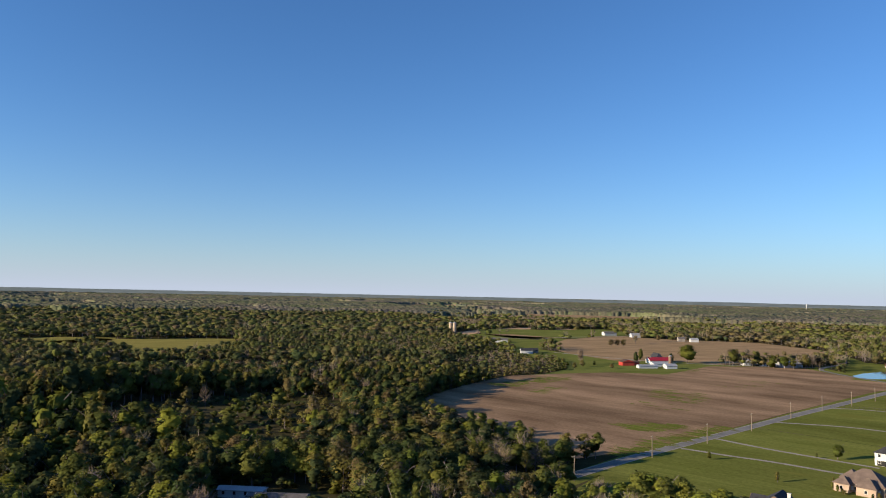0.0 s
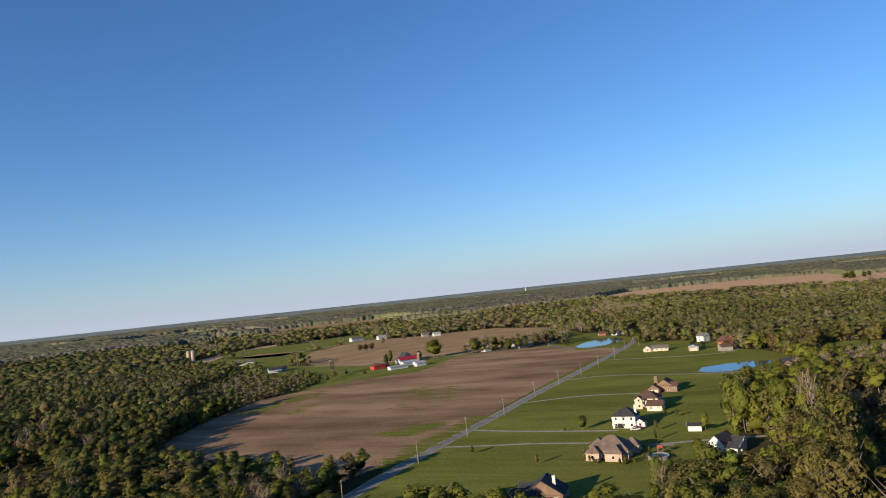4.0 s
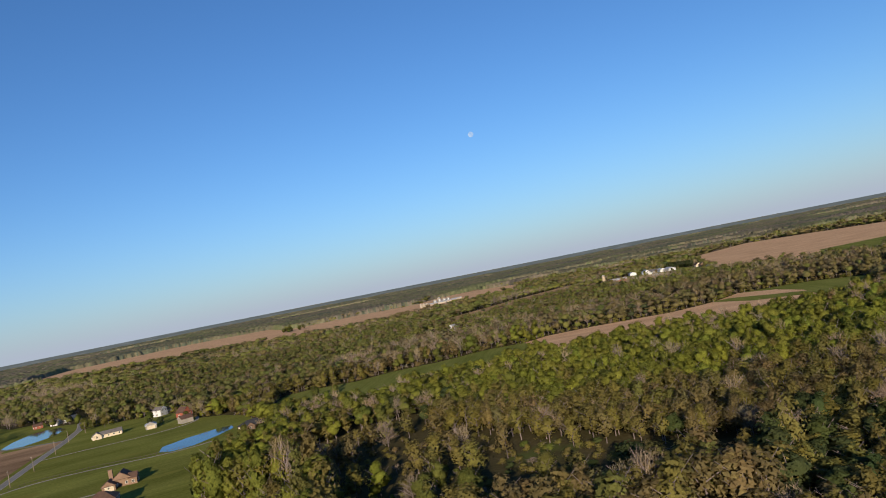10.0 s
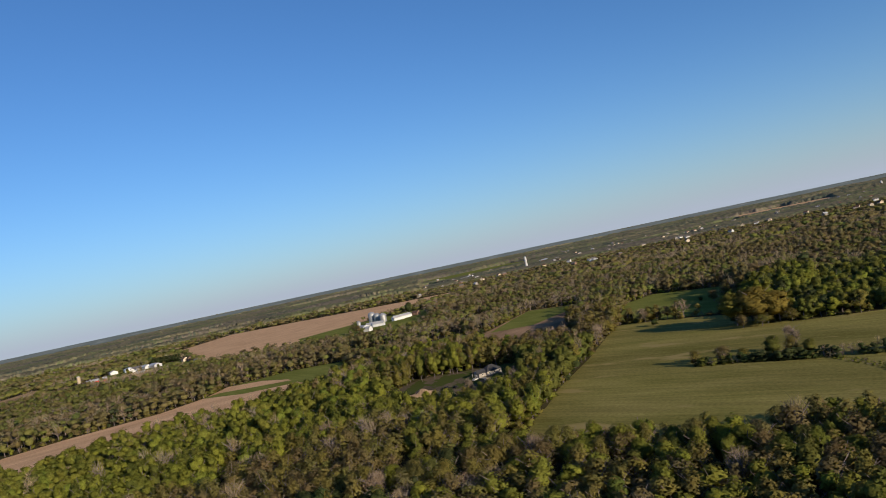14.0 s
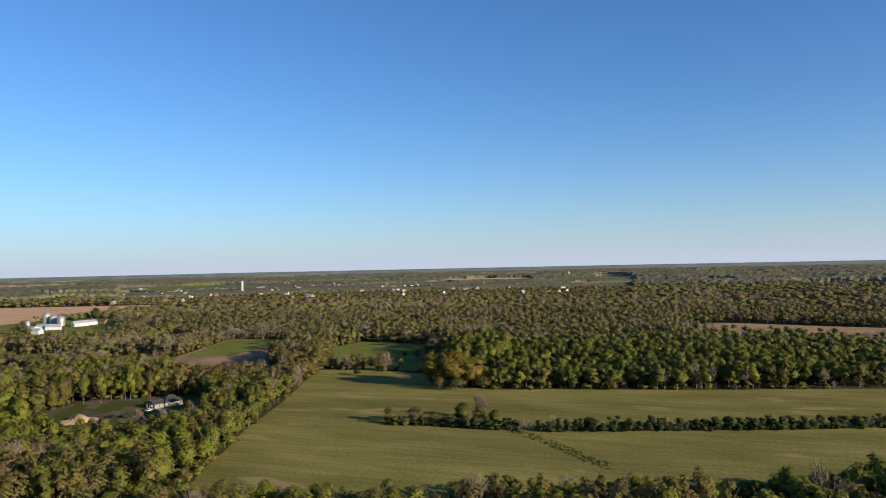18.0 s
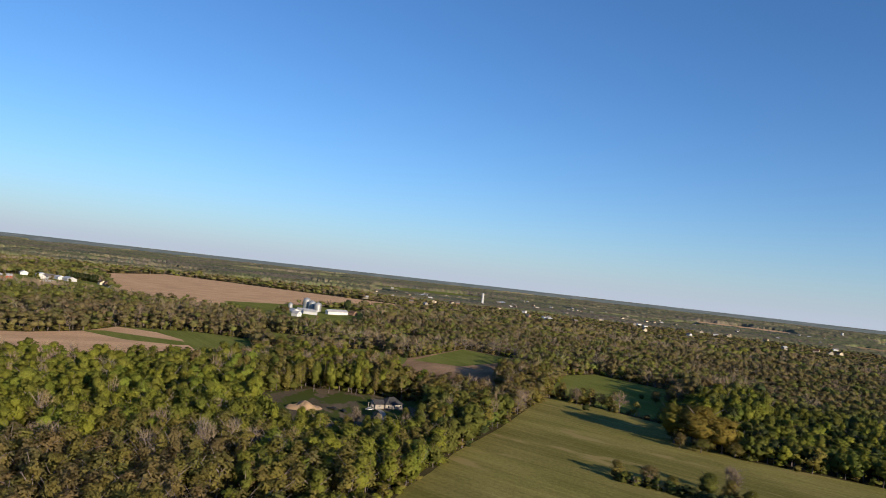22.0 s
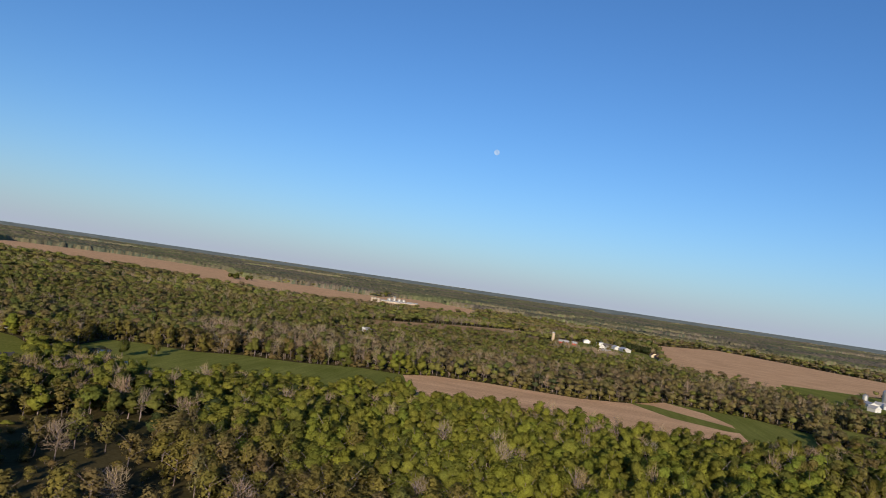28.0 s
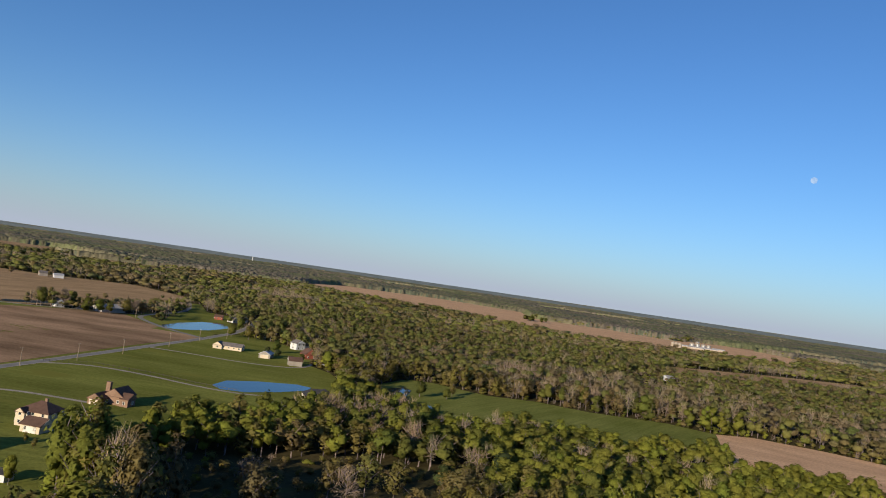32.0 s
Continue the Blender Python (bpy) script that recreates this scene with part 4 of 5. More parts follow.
# single trees and bushes of lawns, farms and hedges: plan place, growth, width, height
for u, v, sp, w, h, lab in ((152, 275, 1, 0.85, 0.48, "small round green lawn tree"), (145, 277, 1, 0.2, 0.16, "young sapling on the lawn"),
                            (170, 251, 3, 0.3, 0.36, "slim young tree behind the houses"), (160, 238, 2, 0.25, 0.34, "small dark conifer on the lawn"),
                            (191, 273, 3, 0.3, 0.26, "young tree on the lawn"), (192, 266, 3, 0.3, 0.26, "young tree on the lawn"),
                            (101, 270, 1, 0.3, 0.26, "young tree by the drive"), (112, 239, 3, 0.32, 0.3, "young tree on the lawn"),
                            (181, 236, 0, 0.6, 0.62, "bright green tree beside the white shed"), (150, 203, 0, 0.8, 0.65, "yellow-green tree by the pool"),
                            (230, 669, 1, 3.1, 1.45, "great round green tree by the barns"), (178, 655, 2, 0.8, 0.9, "dark green tree by the barn"),
                            (184, 662, 1, 0.9, 1.1, "green tree behind the barn"), (216, 672, 2, 1.0, 0.7, "dark green tree by the barn"),
                            (268, 658, 1, 1.5, 1.2, "tall green tree by the white farmhouse"), (276, 668, 3, 1.2, 1.2, "tall budding tree by the farmhouse"),
                            (291, 658, 2, 1.6, 1.05, "dark green tree by the farmhouse"), (286, 668, 5, 1.3, 1.2, "bare tree by the farmhouse"),
                            (297, 640, 1, 1.7, 0.95, "round green tree by the metal barn"), (305, 635, 1, 1.7, 0.9, "round green tree by the metal barn"),
                            (312, 634, 1, 1.3, 0.8, "round green tree by the metal barn"), (326, 640, 3, 1.4, 1.0, "budding tree by the metal barn"),
                            (332, 640, 5, 1.4, 1.0, "bare tree by the metal barn"), (340, 645, 4, 1.6, 0.9, "tan tree by the side road"),
                            (123, 633, 5, 1.2, 1.1, "lone bare-crowned tree in the pasture"), (134, 628, 2, 0.7, 0.35, "round bush in the pasture"),
                            (120, 610, 3, 0.9, 0.5, "bush at the field edge"), (110, 590, 3, 0.9, 0.5, "bush at the field edge"), (143, 600, 4, 0.8, 0.35, "low bush at the field edge"),
                            (208, 876, 4, 1.7, 0.7, "brown budding tree in the stubble"), (216, 879, 4, 1.7, 0.7, "brown budding tree in the stubble"), (224, 881, 4, 1.6, 0.7, "brown budding tree in the stubble"),
                            (252, 930, 5, 1.4, 0.9, "bare tree in the stubble field"), (300, 990, 4, 1.4, 0.8, "budding tree in the stubble field"),
                            (389, 336, 1, 1.35, 0.72, "round green tree in the creek meadow"), (403, 330, 1, 0.8, 0.5, "green tree in the creek meadow"), (414, 338, 3, 0.9, 0.7, "budding tree in the creek meadow"),
                            (356, 450, 2, 0.8, 0.55, "dark bush beside the garage"), (361, 446, 2, 0.8, 0.5, "dark bush beside the garage"), (372, 470, 1, 1.2, 0.7, "green tree on the house lot"),
                            (372, 540, 1, 1.2, 0.85, "green tree by the road bend"), (380, 528, 3, 1.2, 0.9, "budding tree by the road bend"), (400, 585, 1, 1.1, 0.8, "green tree on the pond bank"),
                            (370, 432, 1, 1.0, 0.5, "round bush on the house lot"), (378, 410, 3, 1.2, 0.9, "budding tree behind the pond"),
                            (353, -178, 4, 1.0, 0.6, "brown bush at the pasture corner"), (361, -183, 4, 1.5, 0.6, "brown bush at the pasture corner"), (349, -190, 3, 1.6, 0.6, "olive bush at the pasture corner"), (340, -197, 3, 1.5, 0.55, "olive bush at the pasture corner"), (370, -186, 1, 1.5, 0.6, "green bush at the pasture corner"), (346, -184, 3, 1.3, 0.5, "olive bush at the pasture corner"), (450, -178, 5, 1.1, 0.75, "bare small tree at the glade"),
                            (467, -242, 4, 1.5, 0.7, "tan bush in the glade"), (428, -172, 2, 0.8, 0.35, "low dark bush at the glade"), (480, -240, 2, 0.6, 0.3, "low dark bush in the glade"),
                            (363, -182, 3, 3.0, 1.45, "broad golden budding tree at the pasture corner"), (354, -188, 3, 3.1, 1.6, "broad golden budding tree at the pasture corner"), (346, -195, 3, 2.6, 1.35, "broad golden budding tree at the pasture corner"), (366, -194, 3, 2.6, 1.4, "broad golden budding tree at the pasture corner"),
                            (306, -118, 3, 1.1, 0.5, "tan bush in the hedge"), (298, -126, 4, 1.2, 0.55, "tan bush in the hedge"), (290, -130, 3, 1.1, 0.45, "bush in the hedge"),
                            (282, -138, 1, 1.5, 0.75, "green tree in the hedge"), (277, -143, 3, 1.4, 0.7, "olive tree in the hedge"), (285, -150, 5, 1.2, 0.85, "bare tree in the hedge"), (271, -146, 1, 1.2, 0.55, "green bush in the hedge"),
                            (1087, -149, 2, 1.9, 1.5, "dark conifer by the white barn"), (940, -45, 4, 2.0, 0.9, "brown tree by the grain farm"), (925, -50, 4, 2.0, 0.9, "brown tree by the grain farm"), (915, -40, 1, 1.8, 0.7, "green tree by the grain farm")):
    tree(u * K, v * K, sp, int(rng.integers(0, 99)), w, h, rng.random() * 360, lab, "single trees of the farmland", M_GOLDEN if "golden" in lab else None)

yard = random.Random(3)
for i in range(11):
    t = i / 10
    tree((1262 - 40 * t) * K, (243 - 44 * t) * K, 2, 3, 1.5, 0.95, yard.uniform(0, 360), "dark evergreen in the farm's windbreak", "evergreens of the windbreak", None, "evergreen")
for i in range(14):
    tree(yard.uniform(1090, 1250) * K, yard.uniform(170, 320) * K, yard.choice([0, 1, 3, 4]), yard.randrange(99), yard.uniform(0.9, 1.4), yard.uniform(0.5, 0.8), yard.uniform(0, 360), "yard tree on the silo farm", "trees of the silo farm")
for i in range(12):
    tree(yard.uniform(1385, 1440) * K, yard.uniform(1150, 1205) * K, 1, yard.randrange(99), yard.uniform(1.6, 2.4), yard.uniform(0.8, 1.1), yard.uniform(0, 360), "tree of a copse in the tilled plain", "trees of the copse")
for i in range(22):
    u, v = yard.uniform(330, 362), yard.uniform(-60, 4)
    tree(u * K, v * K, yard.choice([0, 1, 3, 3, 4, 5]), yard.randrange(99), yard.uniform(0.7, 1.0), yard.uniform(0.6, 0.9), yard.uniform(0, 360), "thin young tree in the clearing", "trees of the clearing")
for i in range(20):      # tall slim trees at the back of the clearing
    u, v = yard.uniform(437, 450), 14 - 4.4 * i + yard.uniform(-2, 2)
    tree(u * K, v * K, yard.choice([0, 1, 3, 3]), yard.randrange(99), yard.uniform(0.95, 1.25), yard.uniform(1.1, 1.35), yard.uniform(0, 360), "tall slim tree with a bare trunk behind the clearing", "tall trees behind the clearing")
for i in range(26):      # shrubs round the brick house and the pool
    a = yard.uniform(0, 6.28)
    tree((137 + 11 * math.cos(a)) * K, (229 + 11 * math.sin(a)) * K, yard.choice([1, 2, 3]), yard.randrange(99), yard.uniform(0.16, 0.3), yard.uniform(0.1, 0.24), 0, "small garden shrub near the brick house", "garden shrubs", None, "shrub")

# the hedge through the pasture, and the weedy ditch beside it
HEDGE = pts("303,-114 289,-127 262,-146 245,-162 219,-194 193,-226 172,-254 140,-300")
hx, hy = [], []
for (x0, y0), (x1, y1) in zip(HEDGE, HEDGE[1:]):
    n = int(math.hypot(x1 - x0, y1 - y0) / 1.4)
    for i in range(n):
        hx.append(x0 + (x1 - x0) * (i + random.random()) / n + random.uniform(-1.5, 1.5))
        hy.append(y0 + (y1 - y0) * (i + random.random()) / n + random.uniform(-1.5, 1.5))
plant("hedge", "low dark tangled hedge across the pasture", np.array(hx), np.array(hy), SHRUB, SHRUB_BARE, 0.74, 0.40, [LEAVES[2]] * 3 + [LEAVES[1], LEAVES[3], LEAVES[5], LEAVES[6]])
DITCH = pts("262,-147 240,-144 220,-139 204,-136")
hx, hy = [], []
for (x0, y0), (x1, y1) in zip(DITCH, DITCH[1:]):
    for i in range(70):
        t = random.random()
        hx.append(x0 + (x1 - x0) * t + random.uniform(-3, 3))
        hy.append(y0 + (y1 - y0) * t + random.uniform(-3, 3))
plant("ditch_weeds", "strip of dark weeds across the pasture", np.array(hx), np.array(hy), LOW, LOW, 0.22, 0.035)

# ---- buildings ----
M_WHITE = plain("white_siding", (0.51, 0.53, 0.56), 0.6, grain=0.7, vary=0.06)
M_CREAM = plain("cream_siding", (0.50, 0.43, 0.33), 0.7, grain=0.7, vary=0.08)
M_BEIGE = plain("beige_brick", (0.39, 0.30, 0.24), 0.85, grain=1.2, vary=0.14)
M_BRICK = plain("brown_brick", (0.19, 0.125, 0.09), 0.85, grain=1.4, vary=0.18)
M_REDBRICK = plain("red_brick", (0.25, 0.075, 0.05), 0.85, grain=1.4, vary=0.18)
M_GREYWALL = plain("grey_boards", (0.25, 0.23, 0.21), 0.85, grain=1.2, vary=0.2)
M_REDWALL = plain("red_barn_boards", (0.36, 0.045, 0.035), 0.75, grain=1.0, vary=0.2)
M_ROOF_DARK = plain("charcoal_shingles", (0.035, 0.036, 0.042), 0.9, grain=2.0, vary=0.3)
M_ROOF_BROWN = plain("brown_shingles", (0.088, 0.052, 0.04), 0.9, grain=2.0, vary=0.22)
M_ROOF_TAUPE = plain("taupe_shingles", (0.140, 0.106, 0.090), 0.9, grain=2.0, vary=0.2)
M_ROOF_GREY = plain("grey_shingles", (0.13, 0.12, 0.12), 0.9, grain=2.0, vary=0.25)
M_ROOF_RED = plain("red_sheet_roof", (0.33, 0.02, 0.035), 0.5, grain=0.6, vary=0.15)
M_METAL = plain("pale_sheet_metal", (0.38, 0.39, 0.41), 0.5, 0.2, grain=0.6, vary=0.12)
M_BIN = plain("galvanised_steel", (0.33, 0.345, 0.37), 0.45, 0.5, grain=0.5, vary=0.15)
M_SILO = plain("concrete_staves", (0.38, 0.31, 0.235), 0.9, grain=0.7, vary=0.15)
M_TRIM = plain("white_trim", (0.54, 0.54, 0.52), 0.5, grain=1.0, vary=0.05)
M_GLASS, _nt, _b = nodes_of("window_glass", 0.08)
_b.inputs["Base Color"].default_value = (0.02, 0.025, 0.03, 1)
_b.inputs["Specular IOR Level"].default_value = 0.5
M_DARK = plain("dark_opening", (0.02, 0.02, 0.02), 0.9, grain=1.0, vary=0.2)
M_POLE = plain("weathered_pole", (0.22, 0.18, 0.14), 0.9, grain=2.0, vary=0.2)
M_FENCE = plain("dark_fence_wood", (0.07, 0.06, 0.05), 0.9, grain=2.0, vary=0.2)
M_SAND = plain("tan_sand", (0.30, 0.21, 0.13), 0.95, grain=0.5, vary=0.2, bump=0.4)
M_TARP = plain("blue_tarp", (0.03, 0.14, 0.42), 0.4, grain=0.6, vary=0.2)
M_REDPAINT = plain("red_car_paint", (0.45, 0.03, 0.03), 0.25, grain=0.5, vary=0.05)
M_TYRE = plain("black_tyre", (0.02, 0.02, 0.02), 0.9, grain=3, vary=0.2)
M_POOL, _nt, _b = nodes_of("pool_water", 0.05)
_b.inputs["Base Color"].default_value = (0.02, 0.08, 0.15, 1)


def box(bm, cx, cy, cz, w, d, h, bevel=0.0):
    """A box that stands on cz, with softened edges where it is near."""
    vs = bmesh.ops.create_cube(bm, size=1.0, matrix=Matrix.Translation((cx, cy, cz + h / 2)) @ Matrix.Diagonal((w, d, h, 1)))["verts"]
    if bevel:
        bmesh.ops.bevel(bm, geom=list({e for v in vs for e in v.link_edges}), offset=bevel, segments=1, affect="EDGES")


def roof_mesh(bm, cx, cy, w, d, h, rise, kind, over=0.45, thick=0.22):
    """A pitched roof slab with eaves: gable_x and gable_y name the way of the ridge, hip, shed."""
    x0, x1, y0, y1 = cx - w / 2 - over, cx + w / 2 + over, cy - d / 2 - over, cy + d / 2 + over
    top = h + rise
    if kind == "hip":
        k = min(w, d) / 2
        a, b = ((cx - (w / 2 - k), cy), (cx + (w / 2 - k), cy)) if w >= d else ((cx, cy - (d / 2 - k)), (cx, cy + (d / 2 - k)))
    elif kind == "gable_x":
        a, b = (x0, cy), (x1, cy)
    else:
        a, b = (cx, y0), (cx, y1)
    low = [bm.verts.new((x, y, h - thick)) for x, y in ((x0, y0), (x1, y0), (x1, y1), (x0, y1))]
    eave = [bm.verts.new((x, y, h)) for x, y in ((x0, y0), (x1, y0), (x1, y1), (x0, y1))]
    ra, rb = bm.verts.new((*a, top)), bm.verts.new((*b, top))
    for i in range(4):
        bm.faces.new((low[i], low[(i + 1) % 4], eave[(i + 1) % 4], eave[i]))
    bm.faces.new(low[::-1])
    along_x = abs(a[0] - b[0]) > 1e-4 or (kind == "hip" and w >= d)
    if along_x:
        bm.faces.new((eave[0], eave[1], rb, ra))
        bm.faces.new((eave[2], eave[3], ra, rb))
        bm.faces.new((eave[1], eave[2], rb))
        bm.faces.new((eave[3], eave[0], ra))
    else:
        bm.faces.new((eave[1], eave[2], rb, ra))
        bm.faces.new((eave[3], eave[0], ra, rb))
        bm.faces.new((eave[0], eave[1], ra))
        bm.faces.new((eave[2], eave[3], rb))


def gable_fill(bm, cx, cy, w, d, h, rise, kind):
    """The wall triangles under the roof, set just outside its eaves slab."""
    e, out = 0.12, 0.46
    if kind == "gable_x":
        for sx_ in (-1, 1):
            x = cx + sx_ * (w / 2 + out)
            t = [(x, cy - d / 2, h - 0.02), (x, cy + d / 2, h - 0.02), (x, cy, h + rise * 0.94)]
            A = [bm.verts.new(p) for p in t]
            B = [bm.verts.new((p[0] + sx_ * e, p[1], p[2])) for p in t]
            bm.faces.new(A)
            bm.faces.new(B)
            for i in range(3):
                bm.faces.new((A[i], A[(i + 1) % 3], B[(i + 1) % 3], B[i]))
    elif kind == "gable_y":
        for sy_ in (-1, 1):
            y = cy + sy_ * (d / 2 + out)
            t = [(cx - w / 2, y, h - 0.02), (cx + w / 2, y, h - 0.02), (cx, y, h + rise * 0.94)]
            A = [bm.verts.new(p) for p in t]
            B = [bm.verts.new((p[0], p[1] + sy_ * e, p[2])) for p in t]
            bm.faces.new(A)
            bm.faces.new(B)
            for i in range(3):
                bm.faces.new((A[i], A[(i + 1) % 3], B[(i + 1) % 3], B[i]))
    bmesh.ops.recalc_face_normals(bm, faces=bm.faces)


def opening(name, owner, x, y, z, w, h, side, frame_mat, pane_mat):
    """A window or door on a wall; side: the wall's outward way, -y, +y, -x or +x. Frame, and a pane set in it."""
    n = {"-y": (0, -1), "+y": (0, 1), "-x": (-1, 0), "+x": (1, 0)}[side]
    wide, deep = (w, 0.14) if n[0] == 0 else (0.14, w)
    b = bmesh.new()
    t = 0.12
    for dx, dz, ww, hh in ((-(w / 2 - t / 2), 0, t, h), (w / 2 - t / 2, 0, t, h), (0, 0, w - 2 * t, t), (0, h - t, w - 2 * t, t)):
        cx, cy = (x + dx, y) if n[0] == 0 else (x, y + dx)
        box(b, cx + n[0] * 0.05, cy + n[1] * 0.05, z + dz, ww if n[0] == 0 else deep, deep if n[0] == 0 else ww, hh)
    f = part(name, b, frame_mat, owner)
    b = bmesh.new()
    pw, pd = (w - 2 * t, 0.06) if n[0] == 0 else (0.06, w - 2 * t)
    box(b, x + n[0] * 0.04, y + n[1] * 0.04, z + t, pw, pd, h - 2 * t)
    part("pane" if name == "window" else "door_leaf", b, pane_mat, f)


def house(name, label, u, v, turn, blocks, wall, roof, category="house", windows=True, group="", z=0.0, scale=1.0):
    """A building on an empty at its foot. blocks: x, y, width, depth, wall height, roof rise, roof kind."""
    px, py, pz, k = land(u * K, v * K)
    e = new(name)
    e.matrix_world = pose(px, py, pz + z, 0, 0, turn) @ Matrix.Diagonal((scale * k, scale * k, scale * k, 1))
    tagged(e, label, category, group)
    for bx, by, w, d, h, rise, kind in blocks:
        b = bmesh.new()
        box(b, bx, by, -0.3, w, d, h + 0.3 - 0.02)
        gable_fill(b, bx, by, w, d, h, rise, kind)
        part("wall", b, wall, e)
        b = bmesh.new()
        roof_mesh(b, bx, by, w, d, h, rise, kind)
        bmesh.ops.recalc_face_normals(b, faces=b.faces)
        part("roof", b, roof, e)
        if windows:
            floors = 2 if h > 4.4 else 1
            for fl in range(floors):
                zz = 0.95 + fl * 2.8
                n = max(1, int(w / 3.4))
                for i in range(n):
                    xx = bx - w / 2 + w * (i + 0.5) / n
                    for sd, yy in (("-y", by - d / 2), ("+y", by + d / 2)):
                        opening("window", e, xx, yy, zz, 1.15, 1.35, sd, M_TRIM, M_GLASS)
                n = max(1, int(d / 4.2))
                for i in range(n):
                    yy = by - d / 2 + d * (i + 0.5) / n
                    for sd, xx in (("-x", bx - w / 2), ("+x", bx + w / 2)):
                        opening("window", e, xx, yy, zz, 1.15, 1.35, sd, M_TRIM, M_GLASS)
    return e


def chimney(owner, x, y, z0, z1, w, mat):
    b = bmesh.new()
    box(b, x, y, z0, w, w * 0.8, z1 - z0)
    box(b, x, y, z1, w * 1.15, w * 0.95, 0.18)
    part("chimney", b, mat, owner)


LOT = -48.0
h = house("brick_house", "large beige brick house with a taupe hip roof", 137, 231, LOT,
          [(0, 0, 15, 12, 3.4, 4.6, "hip"), (-5.6, -7.0, 5.2, 5, 3.2, 2.4, "hip"), (2.6, -7.2, 6.5, 5.4, 3.2, 3.0, "hip"), (6.5, 5.6, 6, 5, 3.2, 2.6, "hip"), (-6.5, 4.6, 6, 7, 3.2, 2.8, "hip")], M_BEIGE, M_ROOF_TAUPE)
h = house("white_house", "white two-storey house with a charcoal hip roof", 167.5, 266.5, LOT, [(0, 0, 10.6, 9.5, 5.6, 3.6, "hip"), (7.2, -1.0, 3.4, 6, 2.9, 1.3, "gable_y")], M_WHITE, M_ROOF_DARK)
chimney(h, 4.6, 0.5, 5.0, 9.6, 1.1, M_WHITE)
opening("garage_door", h, -2.2, -4.75, 0.0, 4.6, 2.4, "-y", M_TRIM, M_DARK)
for yy in (-3.9, -1.5):
    b = bmesh.new()
    box(b, 9.2, yy, 0, 0.35, 0.35, 2.8)
    part("porch_post", b, M_TRIM, h)
h = house("cream_house", "cream two-storey house with a brown roof and garage wing", 197.5, 292.8, LOT, [(0, 2.5, 12, 10, 5.2, 3.2, "hip"), (5.5, -6.8, 7.5, 7.6, 2.8, 2.2, "gable_x"), (-3.4, -3.4, 3.4, 2.6, 5.0, 1.5, "gable_y")], M_CREAM, M_ROOF_BROWN)
chimney(h, 1.0, 2.6, 7.4, 9.2, 0.9, M_BRICK)
opening("garage_door", h, 5.5, -10.6, 0.0, 4.8, 2.3, "-y", M_TRIM, M_TRIM)
h = house("brown_brick_house", "brown brick house with a big chimney and gabled garage", 229.5, 322.5, LOT, [(1.0, 1.5, 9, 9.5, 3.8, 3.4, "gable_y"), (-4.2, -5.0, 6.2, 7, 2.7, 2.3, "gable_y"), (6.4, -1.0, 3.6, 6, 3.4, 2.2, "gable_x")], M_BRICK, M_ROOF_BROWN)
chimney(h, -4.0, 0.4, 0.0, 8.6, 1.9, M_BRICK)
opening("garage_door", h, -4.2, -8.5, 0.0, 4.6, 2.2, "-y", M_TRIM, M_CREAM)
h = house("white_gable_house", "white gabled house with a black roof at the wood's edge", 166.5, 210.5, -68, [(-1.0, 0, 7.5, 11, 3.9, 3.6, "gable_y"), (5.4, -1.6, 5.6, 7, 2.8, 1.8, "gable_x"), (4.2, 4.0, 5.5, 4.5, 3.8, 2.0, "gable_x")], M_WHITE, M_ROOF_DARK, scale=0.88)
# darker brick walls: the tree shade on them is put into the colour
h = house("dark_roofed_house", "low house with a black roof and a dormer in tree shade", 95, 202, LOT + 8, [(0, 0, 13, 9, 3.2, 4.4, "gable_y"), (-6, -4.5, 8, 7, 2.9, 2.4, "gable_x"), (-6, 3.5, 6, 6, 3.0, 2.0, "gable_x")], M_BRICK, M_ROOF_DARK)
chimney(h, 3.4, -1.0, 3.0, 8.0, 1.0, M_TRIM)
opening("garage_door", h, -6.0, -8.0, 0.0, 4.4, 2.2, "-y", M_TRIM, M_DARK)
house("garden_shed", "small white shed with a dark roof on the lawn", 180, 240.5, LOT, [(0, 0, 5.6, 4.0, 2.5, 1.0, "gable_x")], M_WHITE, M_ROOF_DARK, "shed", False)
house("ranch_house", "long cream ranch house with a grey roof", 343, 476, -40, [(2.0, 0, 15, 8, 2.8, 2.2, "gable_x"), (-8.0, -1.5, 6.5, 8.5, 2.9, 2.4, "gable_y")], M_CREAM, M_ROOF_GREY)
h = house("garage", "white metal garage with a pale roof", 355, 449, -40, [(0, 0, 8, 12, 3.0, 2.2, "gable_y")], M_GREYWALL, M_METAL, "garage", False)
opening("garage_door", h, 0, -6.0, 0.0, 5.6, 2.5, "-y", M_TRIM, M_CREAM)
house("brick_gable_house", "two-storey red brick and white gabled house", 401, 492, 10, [(0, 0, 9, 8, 5.4, 2.6, "gable_y"), (8.0, 0.5, 7, 7, 3.6, 2.0, "gable_x")], M_WHITE, M_ROOF_GREY)
house("brown_gable_house", "brick house with a brown gambrel roof", 387, 452, 0, [(0, 0, 10, 8, 3.6, 4.2, "gable_y")], M_REDBRICK, M_ROOF_BROWN)
house("brown_barn", "old brown board barn with a rusty roof", 361, 423, -20, [(0, 0, 9, 8, 3.6, 2.4, "gable_x")], M_GREYWALL, M_ROOF_BROWN, "barn", False)
house("white_shed", "long low white shed by the trees", 385, 429, -15, [(0, 0, 6.5, 3.2, 2.2, 0.7, "gable_x")], M_WHITE, M_METAL, "shed", False)
house("grey_shed", "small grey gabled shed by the trees", 387, 419, -15, [(0, 0, 4.2, 4.5, 2.5, 1.4, "gable_y")], M_GREYWALL, M_ROOF_GREY, "shed", False)
